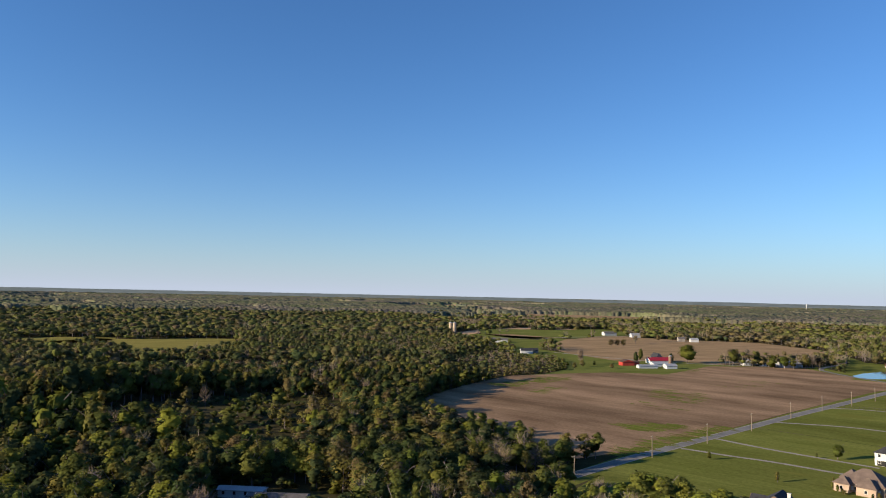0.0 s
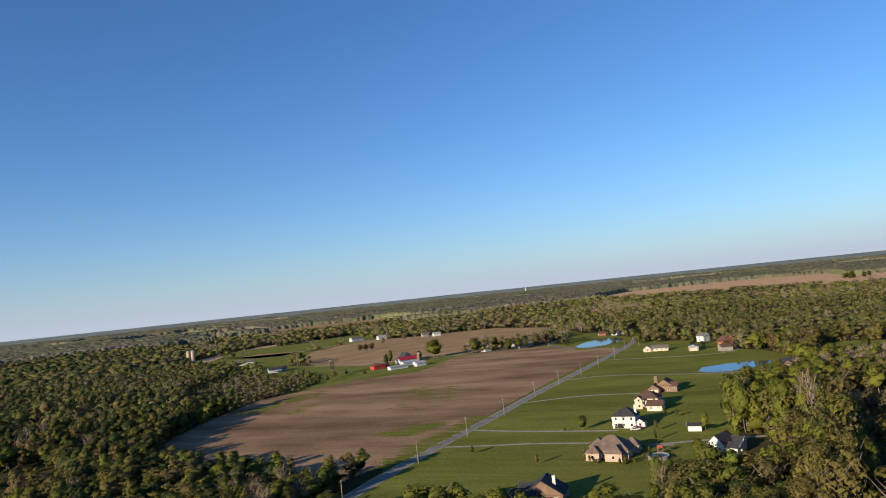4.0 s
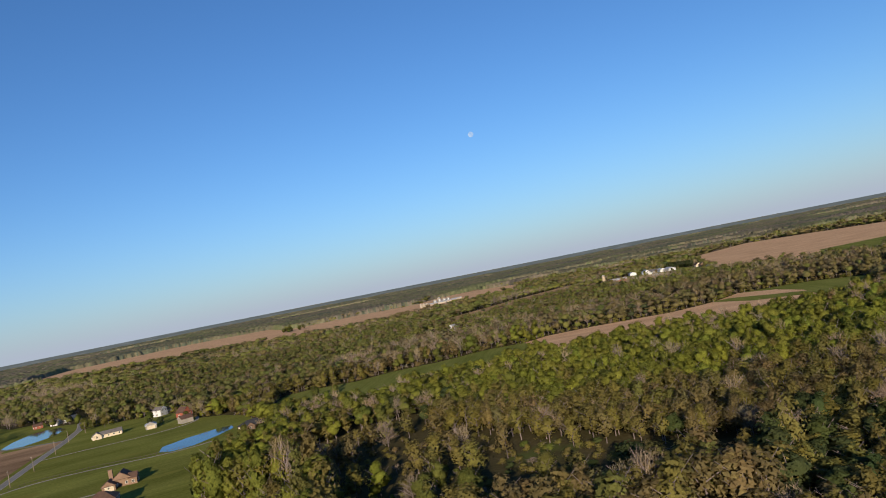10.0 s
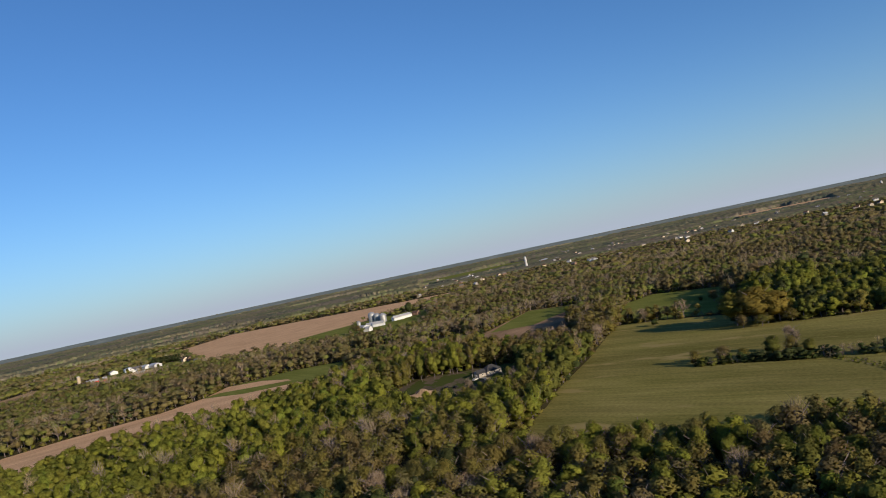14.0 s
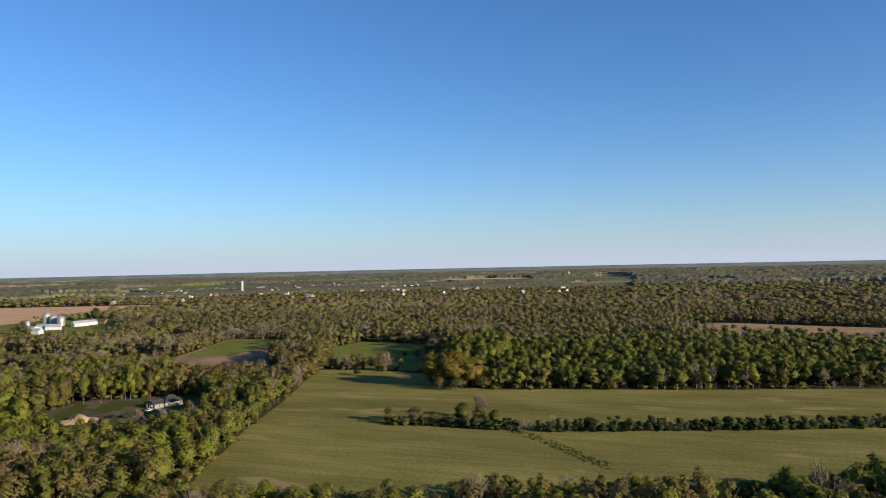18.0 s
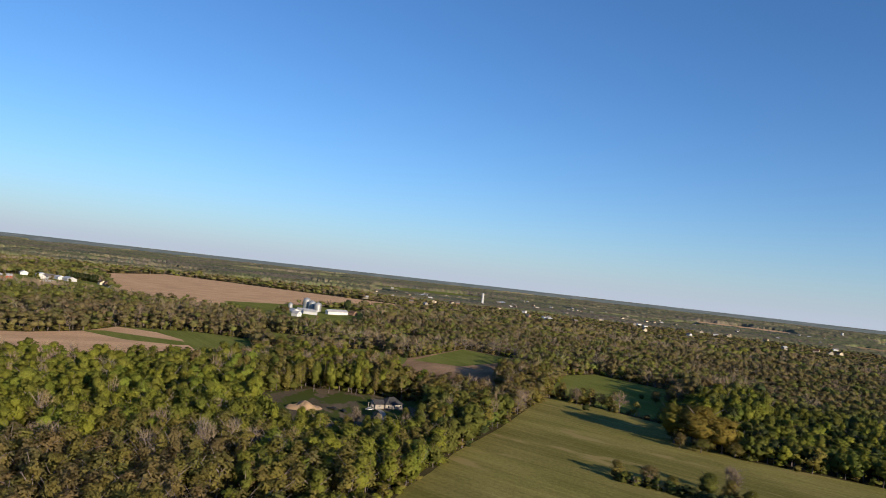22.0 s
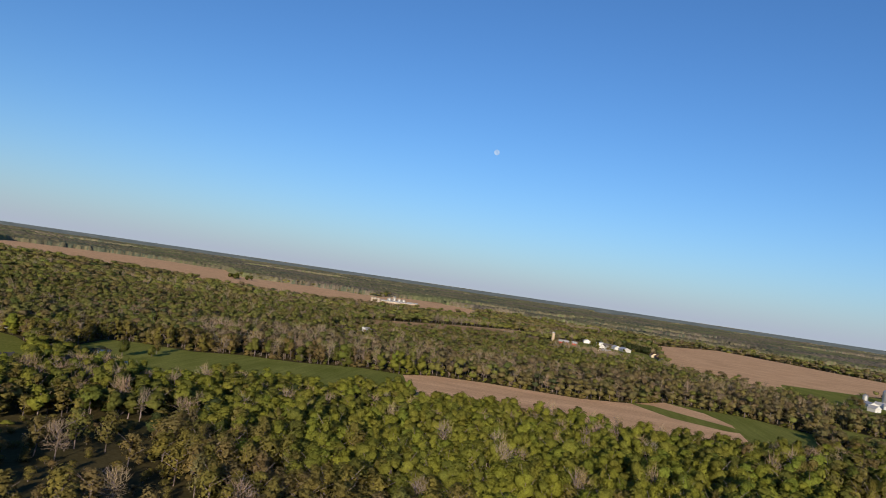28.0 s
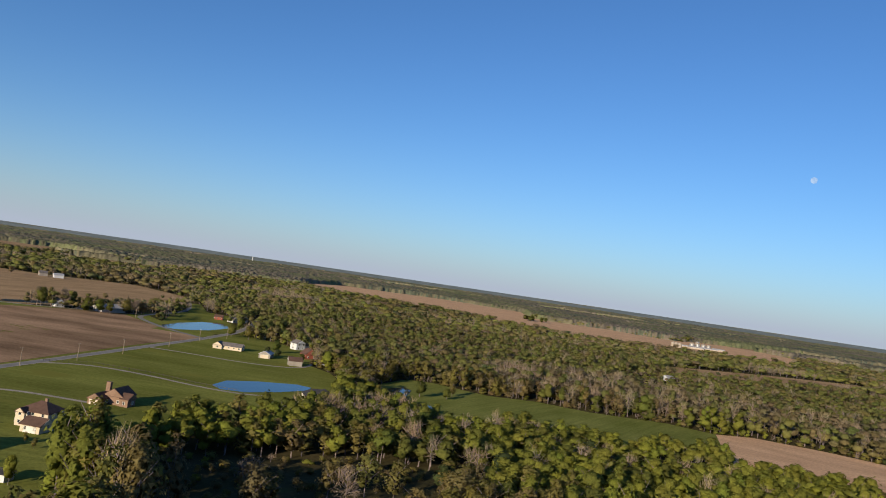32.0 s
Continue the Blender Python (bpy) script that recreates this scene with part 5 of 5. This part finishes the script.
house("pond_house", "low house with a dark hip roof beside the pond", 322, 330, -20, [(0, 0, 15, 9, 2.8, 2.8, "hip"), (-5, -5, 6, 5, 2.8, 2.0, "gable_y"), (5, 5, 6, 5, 2.8, 2.0, "gable_y")], M_BRICK, M_ROOF_DARK)
house("red_house", "small red house beyond the far pond", 411, 655, -30, [(0, 0, 8, 6.5, 3.0, 2.2, "gable_x")], M_REDBRICK, M_ROOF_BROWN)
for u, v in ((418, 641), (428, 642)):
    house("white_cottage", "small white gabled cottage among trees", u, v, -30 + u, [(0, 0, 8, 7, 3.4, 2.6, "gable_y")], M_WHITE, M_ROOF_GREY)
# farmstead with the red roofs
house("red_barn", "small red barn with white-trimmed doors", 164, 634, 12, [(0, 0, 13, 9, 3.8, 2.4, "gable_y"), (9, 3, 10, 7, 3.0, 1.6, "gable_x")], M_REDWALL, M_ROOF_BROWN, "barn", False)
house("red_roofed_barn", "long white barn with a bright red metal roof", 200, 661, 12, [(0, 0, 23, 10, 3.4, 3.0, "gable_x")], M_WHITE, M_ROOF_RED, "barn", False)
house("long_white_shed", "long low white shed with a white roof", 176, 612, 12, [(0, 0, 20, 6, 2.8, 1.0, "gable_x")], M_WHITE, M_METAL, "shed", False)
house("white_lean_to", "low white shed against the barn", 192, 633, 12, [(0, 0, 14, 9, 2.8, 1.4, "gable_x")], M_WHITE, M_METAL, "shed", False)
house("white_garage", "small white gabled outbuilding", 196, 613, 12, [(0, 0, 11, 8, 3.0, 2.0, "gable_x")], M_WHITE, M_METAL, "garage", False)
house("dark_farmhouse", "grey farmhouse with a steep dark gable behind the barn", 203, 676, 20, [(0, 0, 9, 9, 5.2, 4.6, "gable_y")], M_GREYWALL, M_ROOF_DARK)
house("white_farmhouse", "small white farmhouse among dark trees", 281, 660, 10, [(0, 0, 8, 7, 4.0, 3.0, "gable_y"), (16, -6, 6, 4, 2.4, 1.0, "gable_x")], M_WHITE, M_ROOF_GREY)
house("metal_barn", "big barn with a pale metal roof behind trees", 316, 650, 20, [(0, 0, 24, 13, 4.2, 3.4, "gable_x")], M_METAL, M_METAL, "barn", False)
# farms further off
house("white_barn", "white barn with a grey roof on the far farm", 262, 1118, 15, [(0, 0, 24, 11, 4.4, 3.0, "gable_x")], M_WHITE, M_ROOF_GREY, "barn", False)
house("white_barn", "white barn on the far farm lane", 292, 1080, 10, [(0, 0, 16, 10, 4.4, 3.0, "gable_x")], M_WHITE, M_METAL, "barn", False)
house("white_shed", "white shed at the end of the stubble field", 351, 994, 0, [(0, 0, 12, 8, 4, 2.5, "gable_x")], M_WHITE, M_METAL, "shed", False)
house("grey_house", "grey house at the end of the stubble field", 336, 1003, 0, [(0, 0, 10, 9, 4.5, 3.0, "gable_x")], M_GREYWALL, M_ROOF_GREY, "house", False)
for u, v, w, wm, rm, lab in ((-8, 994, 24, M_WHITE, M_METAL, "white farm shed behind the wood"), (-18, 1030, 20, M_GREYWALL, M_METAL, "grey farm shed behind the wood"), (73, 905, 24, M_WHITE, M_ROOF_GREY, "long white farmhouse behind the wood"), (88, 742, 14, M_WHITE, M_ROOF_DARK, "white and blue-grey house behind the wood"), (96, 748, 10, M_GREYWALL, M_ROOF_DARK, "grey house behind the wood"), (76, 801, 10, M_REDBRICK, M_ROOF_BROWN, "red brick house behind the wood"), (759, 414, 12, M_WHITE, M_METAL, "white hut in the bare wood"), (1559, 500, 34, M_METAL, M_METAL, "pale metal shed in distant woods"),
                             (-572, 1330, 55, M_WHITE, M_METAL, "long white barn far to the west"), (-540, 1400, 45, M_WHITE, M_METAL, "long white barn far to the west"), (-510, 1440, 30, M_METAL, M_METAL, "pale barn far to the west")):
    house("outbuilding", lab, u, v, 10 + (u * 7) % 50 - 25, [(0, 0, w, w * 0.45 + 3, 3.6, 2.4, "gable_x")], wm, rm, "building", False)
# mobile homes in the near wood
h = house("mobile_home", "long grey mobile home with a pale metal roof in the wood", -57, 210, -4, [(0, 0, 15, 5, 2.6, 0.7, "gable_x")], M_WHITE, M_METAL, "mobile home")
h = house("mobile_home", "weathered mobile home with a patched grey roof in the wood", -44, 203.5, -3, [(0, 0, 16, 6, 2.6, 0.8, "gable_x"), (-9.5, 0.5, 3.0, 4.0, 2.5, 0.5, "gable_x")], M_WHITE, M_ROOF_GREY, "mobile home")
house("white_hut", "tiny white hut in a gap of the wood", -21, 305, 10, [(0, 0, 3.4, 3.4, 3.2, 1.2, "gable_y")], M_WHITE, M_METAL, "hut", False)


# ---- silos, bins, towers ----
def tube(bm, r0, r1, z0, z1, seg=20, cx=0.0, cy=0.0, cap=True):
    lo = [bm.verts.new((cx + r0 * math.cos(2 * math.pi * i / seg), cy + r0 * math.sin(2 * math.pi * i / seg), z0)) for i in range(seg)]
    hi = [bm.verts.new((cx + r1 * math.cos(2 * math.pi * i / seg), cy + r1 * math.sin(2 * math.pi * i / seg), z1)) for i in range(seg)]
    for i in range(seg):
        bm.faces.new((lo[i], lo[(i + 1) % seg], hi[(i + 1) % seg], hi[i]))
    if cap:
        bm.faces.new(hi)
        bm.faces.new(lo[::-1])


def lathe(bm, profile, seg=20):
    """One turned body from (radius, height) pairs, closed at both ends."""
    rows = [[bm.verts.new((q * math.cos(2 * math.pi * i / seg), q * math.sin(2 * math.pi * i / seg), z)) for i in range(seg)] for q, z in profile]
    for lo, hi in zip(rows, rows[1:]):
        for i in range(seg):
            bm.faces.new((lo[i], lo[(i + 1) % seg], hi[(i + 1) % seg], hi[i]))
    bm.faces.new(rows[-1])
    bm.faces.new(rows[0][::-1])


def silo(name, label, u, v, r, h, mat, top, category="silo", dome=0.5):
    px, py, pz, k = land(u * K, v * K)
    e = new(name)
    e.matrix_world = Matrix.Translation((px, py, pz)) @ Matrix.Diagonal((k, k, k, 1))
    tagged(e, label, category)
    b = bmesh.new()
    n = max(4, int(h / 1.6))
    profile = [(r * (1.0 + 0.014 * (i % 2)), h * (i + k) / n) for i in range(n) for k in (0, 1)]      # hoops with a slight step between them
    lathe(b, profile)
    part("barrel", b, mat, e)
    b = bmesh.new()
    lathe(b, [(r * 1.04, h - 0.1), (r * 1.04, h), (r * 0.75, h + r * dome * 0.6), (r * 0.12, h + r * dome), (r * 0.1, h + r * dome + 0.4)])
    part("cap", b, top, e)
    return e


silo("silo", "slim brick silo beside the red-roofed barn", 209, 653, 1.9, 8.5, M_BRICK, M_METAL)
silo("silo", "dark concrete silo behind the wood", 13, 1108, 3.2, 17, M_SILO, M_METAL)
silo("silo", "dark concrete silo behind the wood", 19, 1102, 3.2, 17, M_SILO, M_METAL)
silo("silo", "tall tan stave silo with a pale dome by the red barn", 1133, 323, 2.7, 15.5, M_SILO, M_METAL)
silo("grain_bin", "large galvanised grain bin with a cone roof", 1060, -88, 5.8, 15, M_BIN, M_BIN, "grain bin", 0.7)
silo("grain_bin", "large galvanised grain bin with a cone roof", 1050, -94, 5.6, 12, M_BIN, M_BIN, "grain bin", 0.7)
silo("grain_bin", "galvanised grain bin with a cone roof", 1034, -100, 5.6, 11, M_BIN, M_BIN, "grain bin", 0.7)
silo("grain_bin", "small galvanised bin behind the white barns", 1010, -62, 3.2, 10, M_BIN, M_BIN, "grain bin", 0.7)
for u, v, w, d, t, lab in ((985, -78, 22, 12, 65, "white barn of the grain farm"), (965, -62, 18, 11, 20, "white barn of the grain farm"), (975, -84, 18, 8, 65, "low white shed of the grain farm"), (925, -62, 11, 8, 40, "small white shed of the grain farm"), (1020, -124, 32, 13, -65, "long white barn of the grain farm"), (1010, -118, 24, 8, -65, "low open-fronted white barn")):
    house("farm_barn", lab, u, v, t, [(0, 0, w, d, 4.4, 3.0, "gable_x")], M_WHITE, M_METAL, "barn", False)
house("farm_cottage", "small brown shed at the end of the grain farm", 1030, -147, 40, [(0, 0, 11, 9, 4, 3, "gable_x")], M_BRICK, M_ROOF_BROWN, "shed", False)
house("red_barn", "long red barn with a pale metal roof", 1136, 304, -70, [(0, 0, 36, 12, 3.6, 3, "gable_x")], M_REDWALL, M_METAL, "barn", False)
for u, v, w, t, wm, rm in ((1255, 303, 22, 20, M_WHITE, M_METAL), (1240, 276, 34, 15, M_WHITE, M_METAL), (1225, 262, 20, 65, M_GREYWALL, M_ROOF_GREY), (1077, 232, 18, 60, M_BRICK, M_METAL), (1213, 247, 18, 30, M_WHITE, M_METAL), (1200, 232, 26, 30, M_METAL, M_METAL), (1090, 240, 14, 0, M_CREAM, M_ROOF_BROWN), (1180, 186, 16, 20, M_CREAM, M_ROOF_BROWN), (1167, 178, 12, 20, M_BRICK, M_ROOF_BROWN), (1078, 159, 12, 20, M_WHITE, M_METAL), (1190, 262, 14, 0, M_WHITE, M_ROOF_GREY)):
    house("farm_building", "farm building near the tall silo", u, v, t, [(0, 0, w, w * 0.4 + 4, 4.2, 3.0, "gable_x")], wm, rm, "building", False, "buildings of the silo farm")
M_PALE = plain("weathered_concrete", (0.31, 0.275, 0.235), 0.9, grain=0.4, vary=0.2)
# the grain elevator far across the woods
for i, (u, v, r, hh) in enumerate(((1440, 822, 4.4, 9), (1437, 813, 4.4, 9), (1434, 803, 4.4, 9), (1534, 834, 6, 9), (1543, 826, 5, 11), (1552, 818, 6, 9), (1562, 812, 5, 9))):
    silo("grain_bin", "pale bin of the distant grain elevator", u, v, r, hh, M_PALE if i < 3 else M_BIN, M_PALE, "grain bin", 0.6)
house("elevator_tower", "tall pale grain elevator tower", 1552, 832, 0, [(0, 0, 7, 6, 14, 2, "gable_x")], M_PALE, M_METAL, "tower", False)
for u, v, w in ((1500, 812, 70), (1530, 795, 60), (1583, 800, 40)):
    house("elevator_shed", "long white shed of the grain elevator", u, v, -55, [(0, 0, w * 0.7, 10, 4, 2, "gable_x")], M_PALE, M_METAL, "shed", False)


M_TOWER = plain("tower_paint", (0.38, 0.40, 0.43), 0.6, grain=0.3, vary=0.08)


def standpipe(label, u, v, r, h):
    px, py, pz, k = land(u * K, v * K)
    e = new("water_tower")
    e.matrix_world = Matrix.Translation((px, py, pz)) @ Matrix.Diagonal((k, k, k, 1))
    tagged(e, label, "water tower")
    b = bmesh.new()
    tube(b, r, r, 0, h, 24)
    part("shaft", b, M_TOWER, e)
    b = bmesh.new()
    lathe(b, [(r * 1.02, h), (r * 0.8, h + r * 0.22), (r * 0.5, h + r * 0.38), (r * 0.1, h + r * 0.5)], 24)
    part("dome", b, M_TOWER, e)


standpipe("tall white standpipe water tower over the town", 1930, -666, 4.0, 37)
standpipe("slender white tower far off", 2267, -2290, 5, 26)
standpipe("far white water tower on the horizon", 2239, 4404, 4, 48)
house("factory", "long white factory roof beside the town", 2230, -840, -30, [(0, 0, 120, 30, 7, 2, "gable_x")], M_METAL, M_METAL, "building", False)
house("factory", "long white factory roof beside the town", 2140, -550, -40, [(0, 0, 80, 30, 7, 2, "gable_x")], M_METAL, M_METAL, "building", False)
town = random.Random(11)
protos = [house("town_house", "distant small town house among trees", 1700, -900, 0, [(0, 0, 11, 8, 4.6, 3.0, "gable_x")], wm, rm, "house", False, "houses of the town") for wm, rm in ((M_CREAM, M_ROOF_GREY), (M_CREAM, M_ROOF_BROWN), (M_BRICK, M_ROOF_GREY), (M_GREYWALL, M_METAL), (M_WHITE, M_ROOF_GREY))]
for i in range(120):
    r, b = town.choice([1720, 2000, 2250, 2450, 2700, 3000, 3300]) + town.uniform(-50, 50), radians(town.uniform(-47, -11))
    if any(inside(CX + r * math.cos(b), CY + r * math.sin(b), poly) for poly in OPEN):
        continue
    x, y, z, k = land(CX + r * math.cos(b), CY + r * math.sin(b))
    copy_thing(town.choice(protos), pose(x, y, z + 3, 0, 0, town.uniform(0, 180)))
for i in range(45):
    r, b = town.uniform(1500, 4200), radians(town.uniform(-10, 125))
    if any(inside(CX + r * math.cos(b), CY + r * math.sin(b), poly) for poly in OPEN):
        continue
    x, y, z, k = land(CX + r * math.cos(b), CY + r * math.sin(b))
    o = copy_thing(town.choice(protos), pose(x, y, z + 3, 0, 0, town.uniform(0, 180)))
    tagged(o, "distant white homestead among woods", "house", "distant homesteads")

# ---- things on the lots ----
px, py = 145 * K, 217 * K
pool = tagged(new("garden_pool"), "round above-ground pool with a pale wall", "pool")
pool.matrix_world = pose(px, py, 0.06)
b = bmesh.new()
tube(b, 3.9, 3.9, 0, 1.25, 28, cap=False)
tube(b, 3.75, 3.75, 0, 1.25, 28, cap=False)
part("pool_wall", b, M_GREYWALL, pool)
b = bmesh.new()
tube(b, 3.74, 3.74, 0.2, 1.05, 28)
part("water", b, M_POOL, pool, "clear blue pool water")
b = bmesh.new()
for i in range(28):
    a0, a1 = 2 * math.pi * i / 28, 2 * math.pi * (i + 1) / 28
    q = [(3.65, a0), (4.0, a0), (4.0, a1), (3.65, a1)]
    b.faces.new([b.verts.new((r * math.cos(a), r * math.sin(a), 1.27)) for r, a in q])
part("rim", b, M_TRIM, pool)
play = tagged(new("play_set"), "small orange wooden play set behind the pool", "play set")
play.matrix_world = pose(149 * K, 221 * K, 0.06, 0, 0, LOT)
for dx in (-1, 1):
    for dy in (-1, 1):
        b = bmesh.new()
        box(b, dx * 0.9, dy * 0.9, 0, 0.14, 0.14, 2.6)
        part("post", b, M_BRICK, play)
b = bmesh.new()
box(b, 0, 0, 1.3, 2.0, 2.0, 0.12)
part("deck", b, M_BRICK, play)
b = bmesh.new()
roof_mesh(b, 0, 0, 1.9, 1.9, 2.6, 0.9, "gable_x", 0.15, 0.08)
part("roof", b, M_REDBRICK, play)


def car(u, v, turn, paint, label):
    e = tagged(new("car"), label, "car", "cars on the drives")
    e.matrix_world = pose(u * K, v * K, 0.14, 0, 0, turn)
    b = bmesh.new()
    box(b, 0, 0, 0.32, 4.4, 1.8, 0.62, 0.12)
    part("body", b, paint, e)
    b = bmesh.new()
    box(b, -0.2, 0, 0.92, 2.3, 1.6, 0.52, 0.2)
    part("cabin", b, M_GLASS, e, "dark glazed cabin")
    b = bmesh.new()
    box(b, -0.2, 0, 1.42, 1.9, 1.45, 0.07, 0.02)
    part("roof", b, paint, e)
    for dx in (-1.35, 1.35):
        for dy in (-0.86, 0.86):
            b = bmesh.new()
            bmesh.ops.create_cone(b, cap_ends=True, segments=14, radius1=0.33, radius2=0.33, depth=0.22, matrix=Matrix.Translation((dx, dy, 0.33)) @ Matrix.Rotation(radians(90), 4, "X"))
            part("wheel", b, M_TYRE, e)


car(166.5, 258.5, LOT + 15, M_REDPAINT, "red car parked beside the white house")
car(164.8, 257.0, LOT + 25, M_TRIM, "white car parked beside the white house")
car(222.5, 322.0, 10, M_DARK, "dark car parked before the brick house")

car(397, -29, 40, M_DARK, "dark pickup parked beside the sand pile")
car(393, -33, 15, M_DARK, "dark car parked in the clearing")
car(400, -46, -60, M_TRIM, "white van parked by the clearing house")

# utility poles along the road
for i, (u, v) in enumerate(((44, 235), (80, 271), (111.5, 300), (143, 330), (179, 366.5), (210, 395), (238, 415.5), (266, 439), (303, 474), (334, 505), (363, 527), (395, 556), (358, 666), (327, 618))):
    e = tagged(new("utility_pole"), "weathered wooden utility pole by the road", "utility pole", "poles along the road")
    e.matrix_world = pose(u * K, v * K, 0, random.uniform(-1.2, 1.2), random.uniform(-1.2, 1.2), 45)
    b = bmesh.new()
    tube(b, 0.21, 0.14, -0.3, 9.6, 10)
    part("pole", b, M_POLE, e)
    b = bmesh.new()
    box(b, 0, 0.16, 8.9, 2.2, 0.12, 0.14)
    part("crossarm", b, M_POLE, e)
    for dx in (-0.95, 0.0, 0.95):
        b = bmesh.new()
        tube(b, 0.07, 0.05, 9.04, 9.24, 8, dx, 0.16)
        part("insulator", b, M_TRIM, e)

# rail fence and shrubs along the long drive
fence = tagged(new("fence"), "low post and rail fence along the gravel drive", "fence")
line = pts("222,409 243,407 263,385 276,362 290,345")
for (x0, y0), (x1, y1) in zip(line, line[1:]):
    n = int(math.hypot(x1 - x0, y1 - y0) / 3.0)
    for i in range(n):
        t = i / n
        b = bmesh.new()
        box(b, x0 + (x1 - x0) * t, y0 + (y1 - y0) * t, 0, 0.16, 0.16, 1.25)
        part("post", b, M_FENCE, fence)
    b = bmesh.new()
    L = math.hypot(x1 - x0, y1 - y0)
    bmesh.ops.create_cube(b, size=1.0, matrix=Matrix.Translation(((x0 + x1) / 2, (y0 + y1) / 2, 0.95)) @ Matrix.Rotation(math.atan2(y1 - y0, x1 - x0), 4, "Z") @ Matrix.Diagonal((L, 0.06, 0.12, 1)))
    part("rail", b, M_FENCE, fence)

# ---- the clearing in the wood ----
e = tagged(new("sand_pile"), "tan sand mound with two humps in the clearing", "sand pile")
e.matrix_world = pose(398 * K, -16 * K, 0.08, 0, 0, -78)
b = bmesh.new()
bmesh.ops.create_grid(b, x_segments=26, y_segments=16, size=1.0)
for vtx in b.verts:
    x, y = vtx.co.x, vtx.co.y
    f = max(0.0, 1 - (x * x + y * y)) ** 0.8
    vtx.co = (x * 9.5, y * 6.5, 0.8 * f * (3.4 + 1.3 * math.cos(x * 6.2 - 0.6) + 1.0 * noise.noise((x * 2.5, y * 2.5, 1))) + 0.35 * f * noise.noise((x * 9, y * 9, 4)) - 0.03)
part("mound", b, M_SAND, e)
h = house("clearing_house", "low grey house with open porches in the clearing", 409, -58, -75, [(0, 0, 12, 9, 3.0, 3.6, "hip"), (-9.0, 0, 6, 6, 2.8, 2.2, "gable_x")], M_GREYWALL, M_ROOF_DARK, scale=0.9)
for yy in (-3.2, 0.0, 3.2):
    b = bmesh.new()
    box(b, -13.5, yy, 0, 0.3, 0.3, 2.8)
    part("porch_post", b, M_GREYWALL, h)
e = tagged(new("blue_tarp"), "bright blue tarpaulin over a load in the clearing", "tarpaulin")
e.matrix_world = pose(354 * K, -31 * K, 0.08, 0, 0, 20)
b = bmesh.new()
bmesh.ops.create_grid(b, x_segments=12, y_segments=12, size=1.0)
for vtx in b.verts:
    x, y = vtx.co.x, vtx.co.y
    m = max(abs(x), abs(y))
    vtx.co = (x * 3.2, y * 2.4, (1.2 if m < 0.75 else 1.2 * (1 - m) / 0.25) + 0.15 * noise.noise((x * 3, y * 3, 0)) * (1 - m))
part("sheet", b, M_TARP, e)
strip("dirt_track", pts("362,-43 380,-48 398,-52 405,-50"), 3.0, 0.16, M_GRAVEL, "pale dirt track in the clearing", "track")

# ---- the moon ----
M_MOON = bpy.data.materials.new("moon_glow")
M_MOON.use_nodes = True
nt = M_MOON.node_tree
for n in list(nt.nodes):
    nt.nodes.remove(n)
em, out = nt.nodes.new("ShaderNodeEmission"), nt.nodes.new("ShaderNodeOutputMaterial")
nt.links.new(ramp(nt, noise_node(nt, 0.06, 3), [(0.35, (0.22, 0.35, 0.56)), (0.65, (0.34, 0.45, 0.61))]), em.inputs[0])
em.inputs[1].default_value = 0.92
nt.links.new(em.outputs[0], out.inputs[0])
d = Vector((0.907, 0.376, 0.188)).normalized()
b = bmesh.new()
bmesh.ops.create_uvsphere(b, u_segments=32, v_segments=20, radius=18.5)
me = bpy.data.meshes.new("moon")
b.to_mesh(me)
b.free()
me.materials.append(M_MOON)
for p in me.polygons:
    p.use_smooth = True
o = tagged(new("moon", me), "pale full moon in the blue daytime sky", "moon", kind="structure")
o.location = Vector((100, 45, 73)) + d * 4750
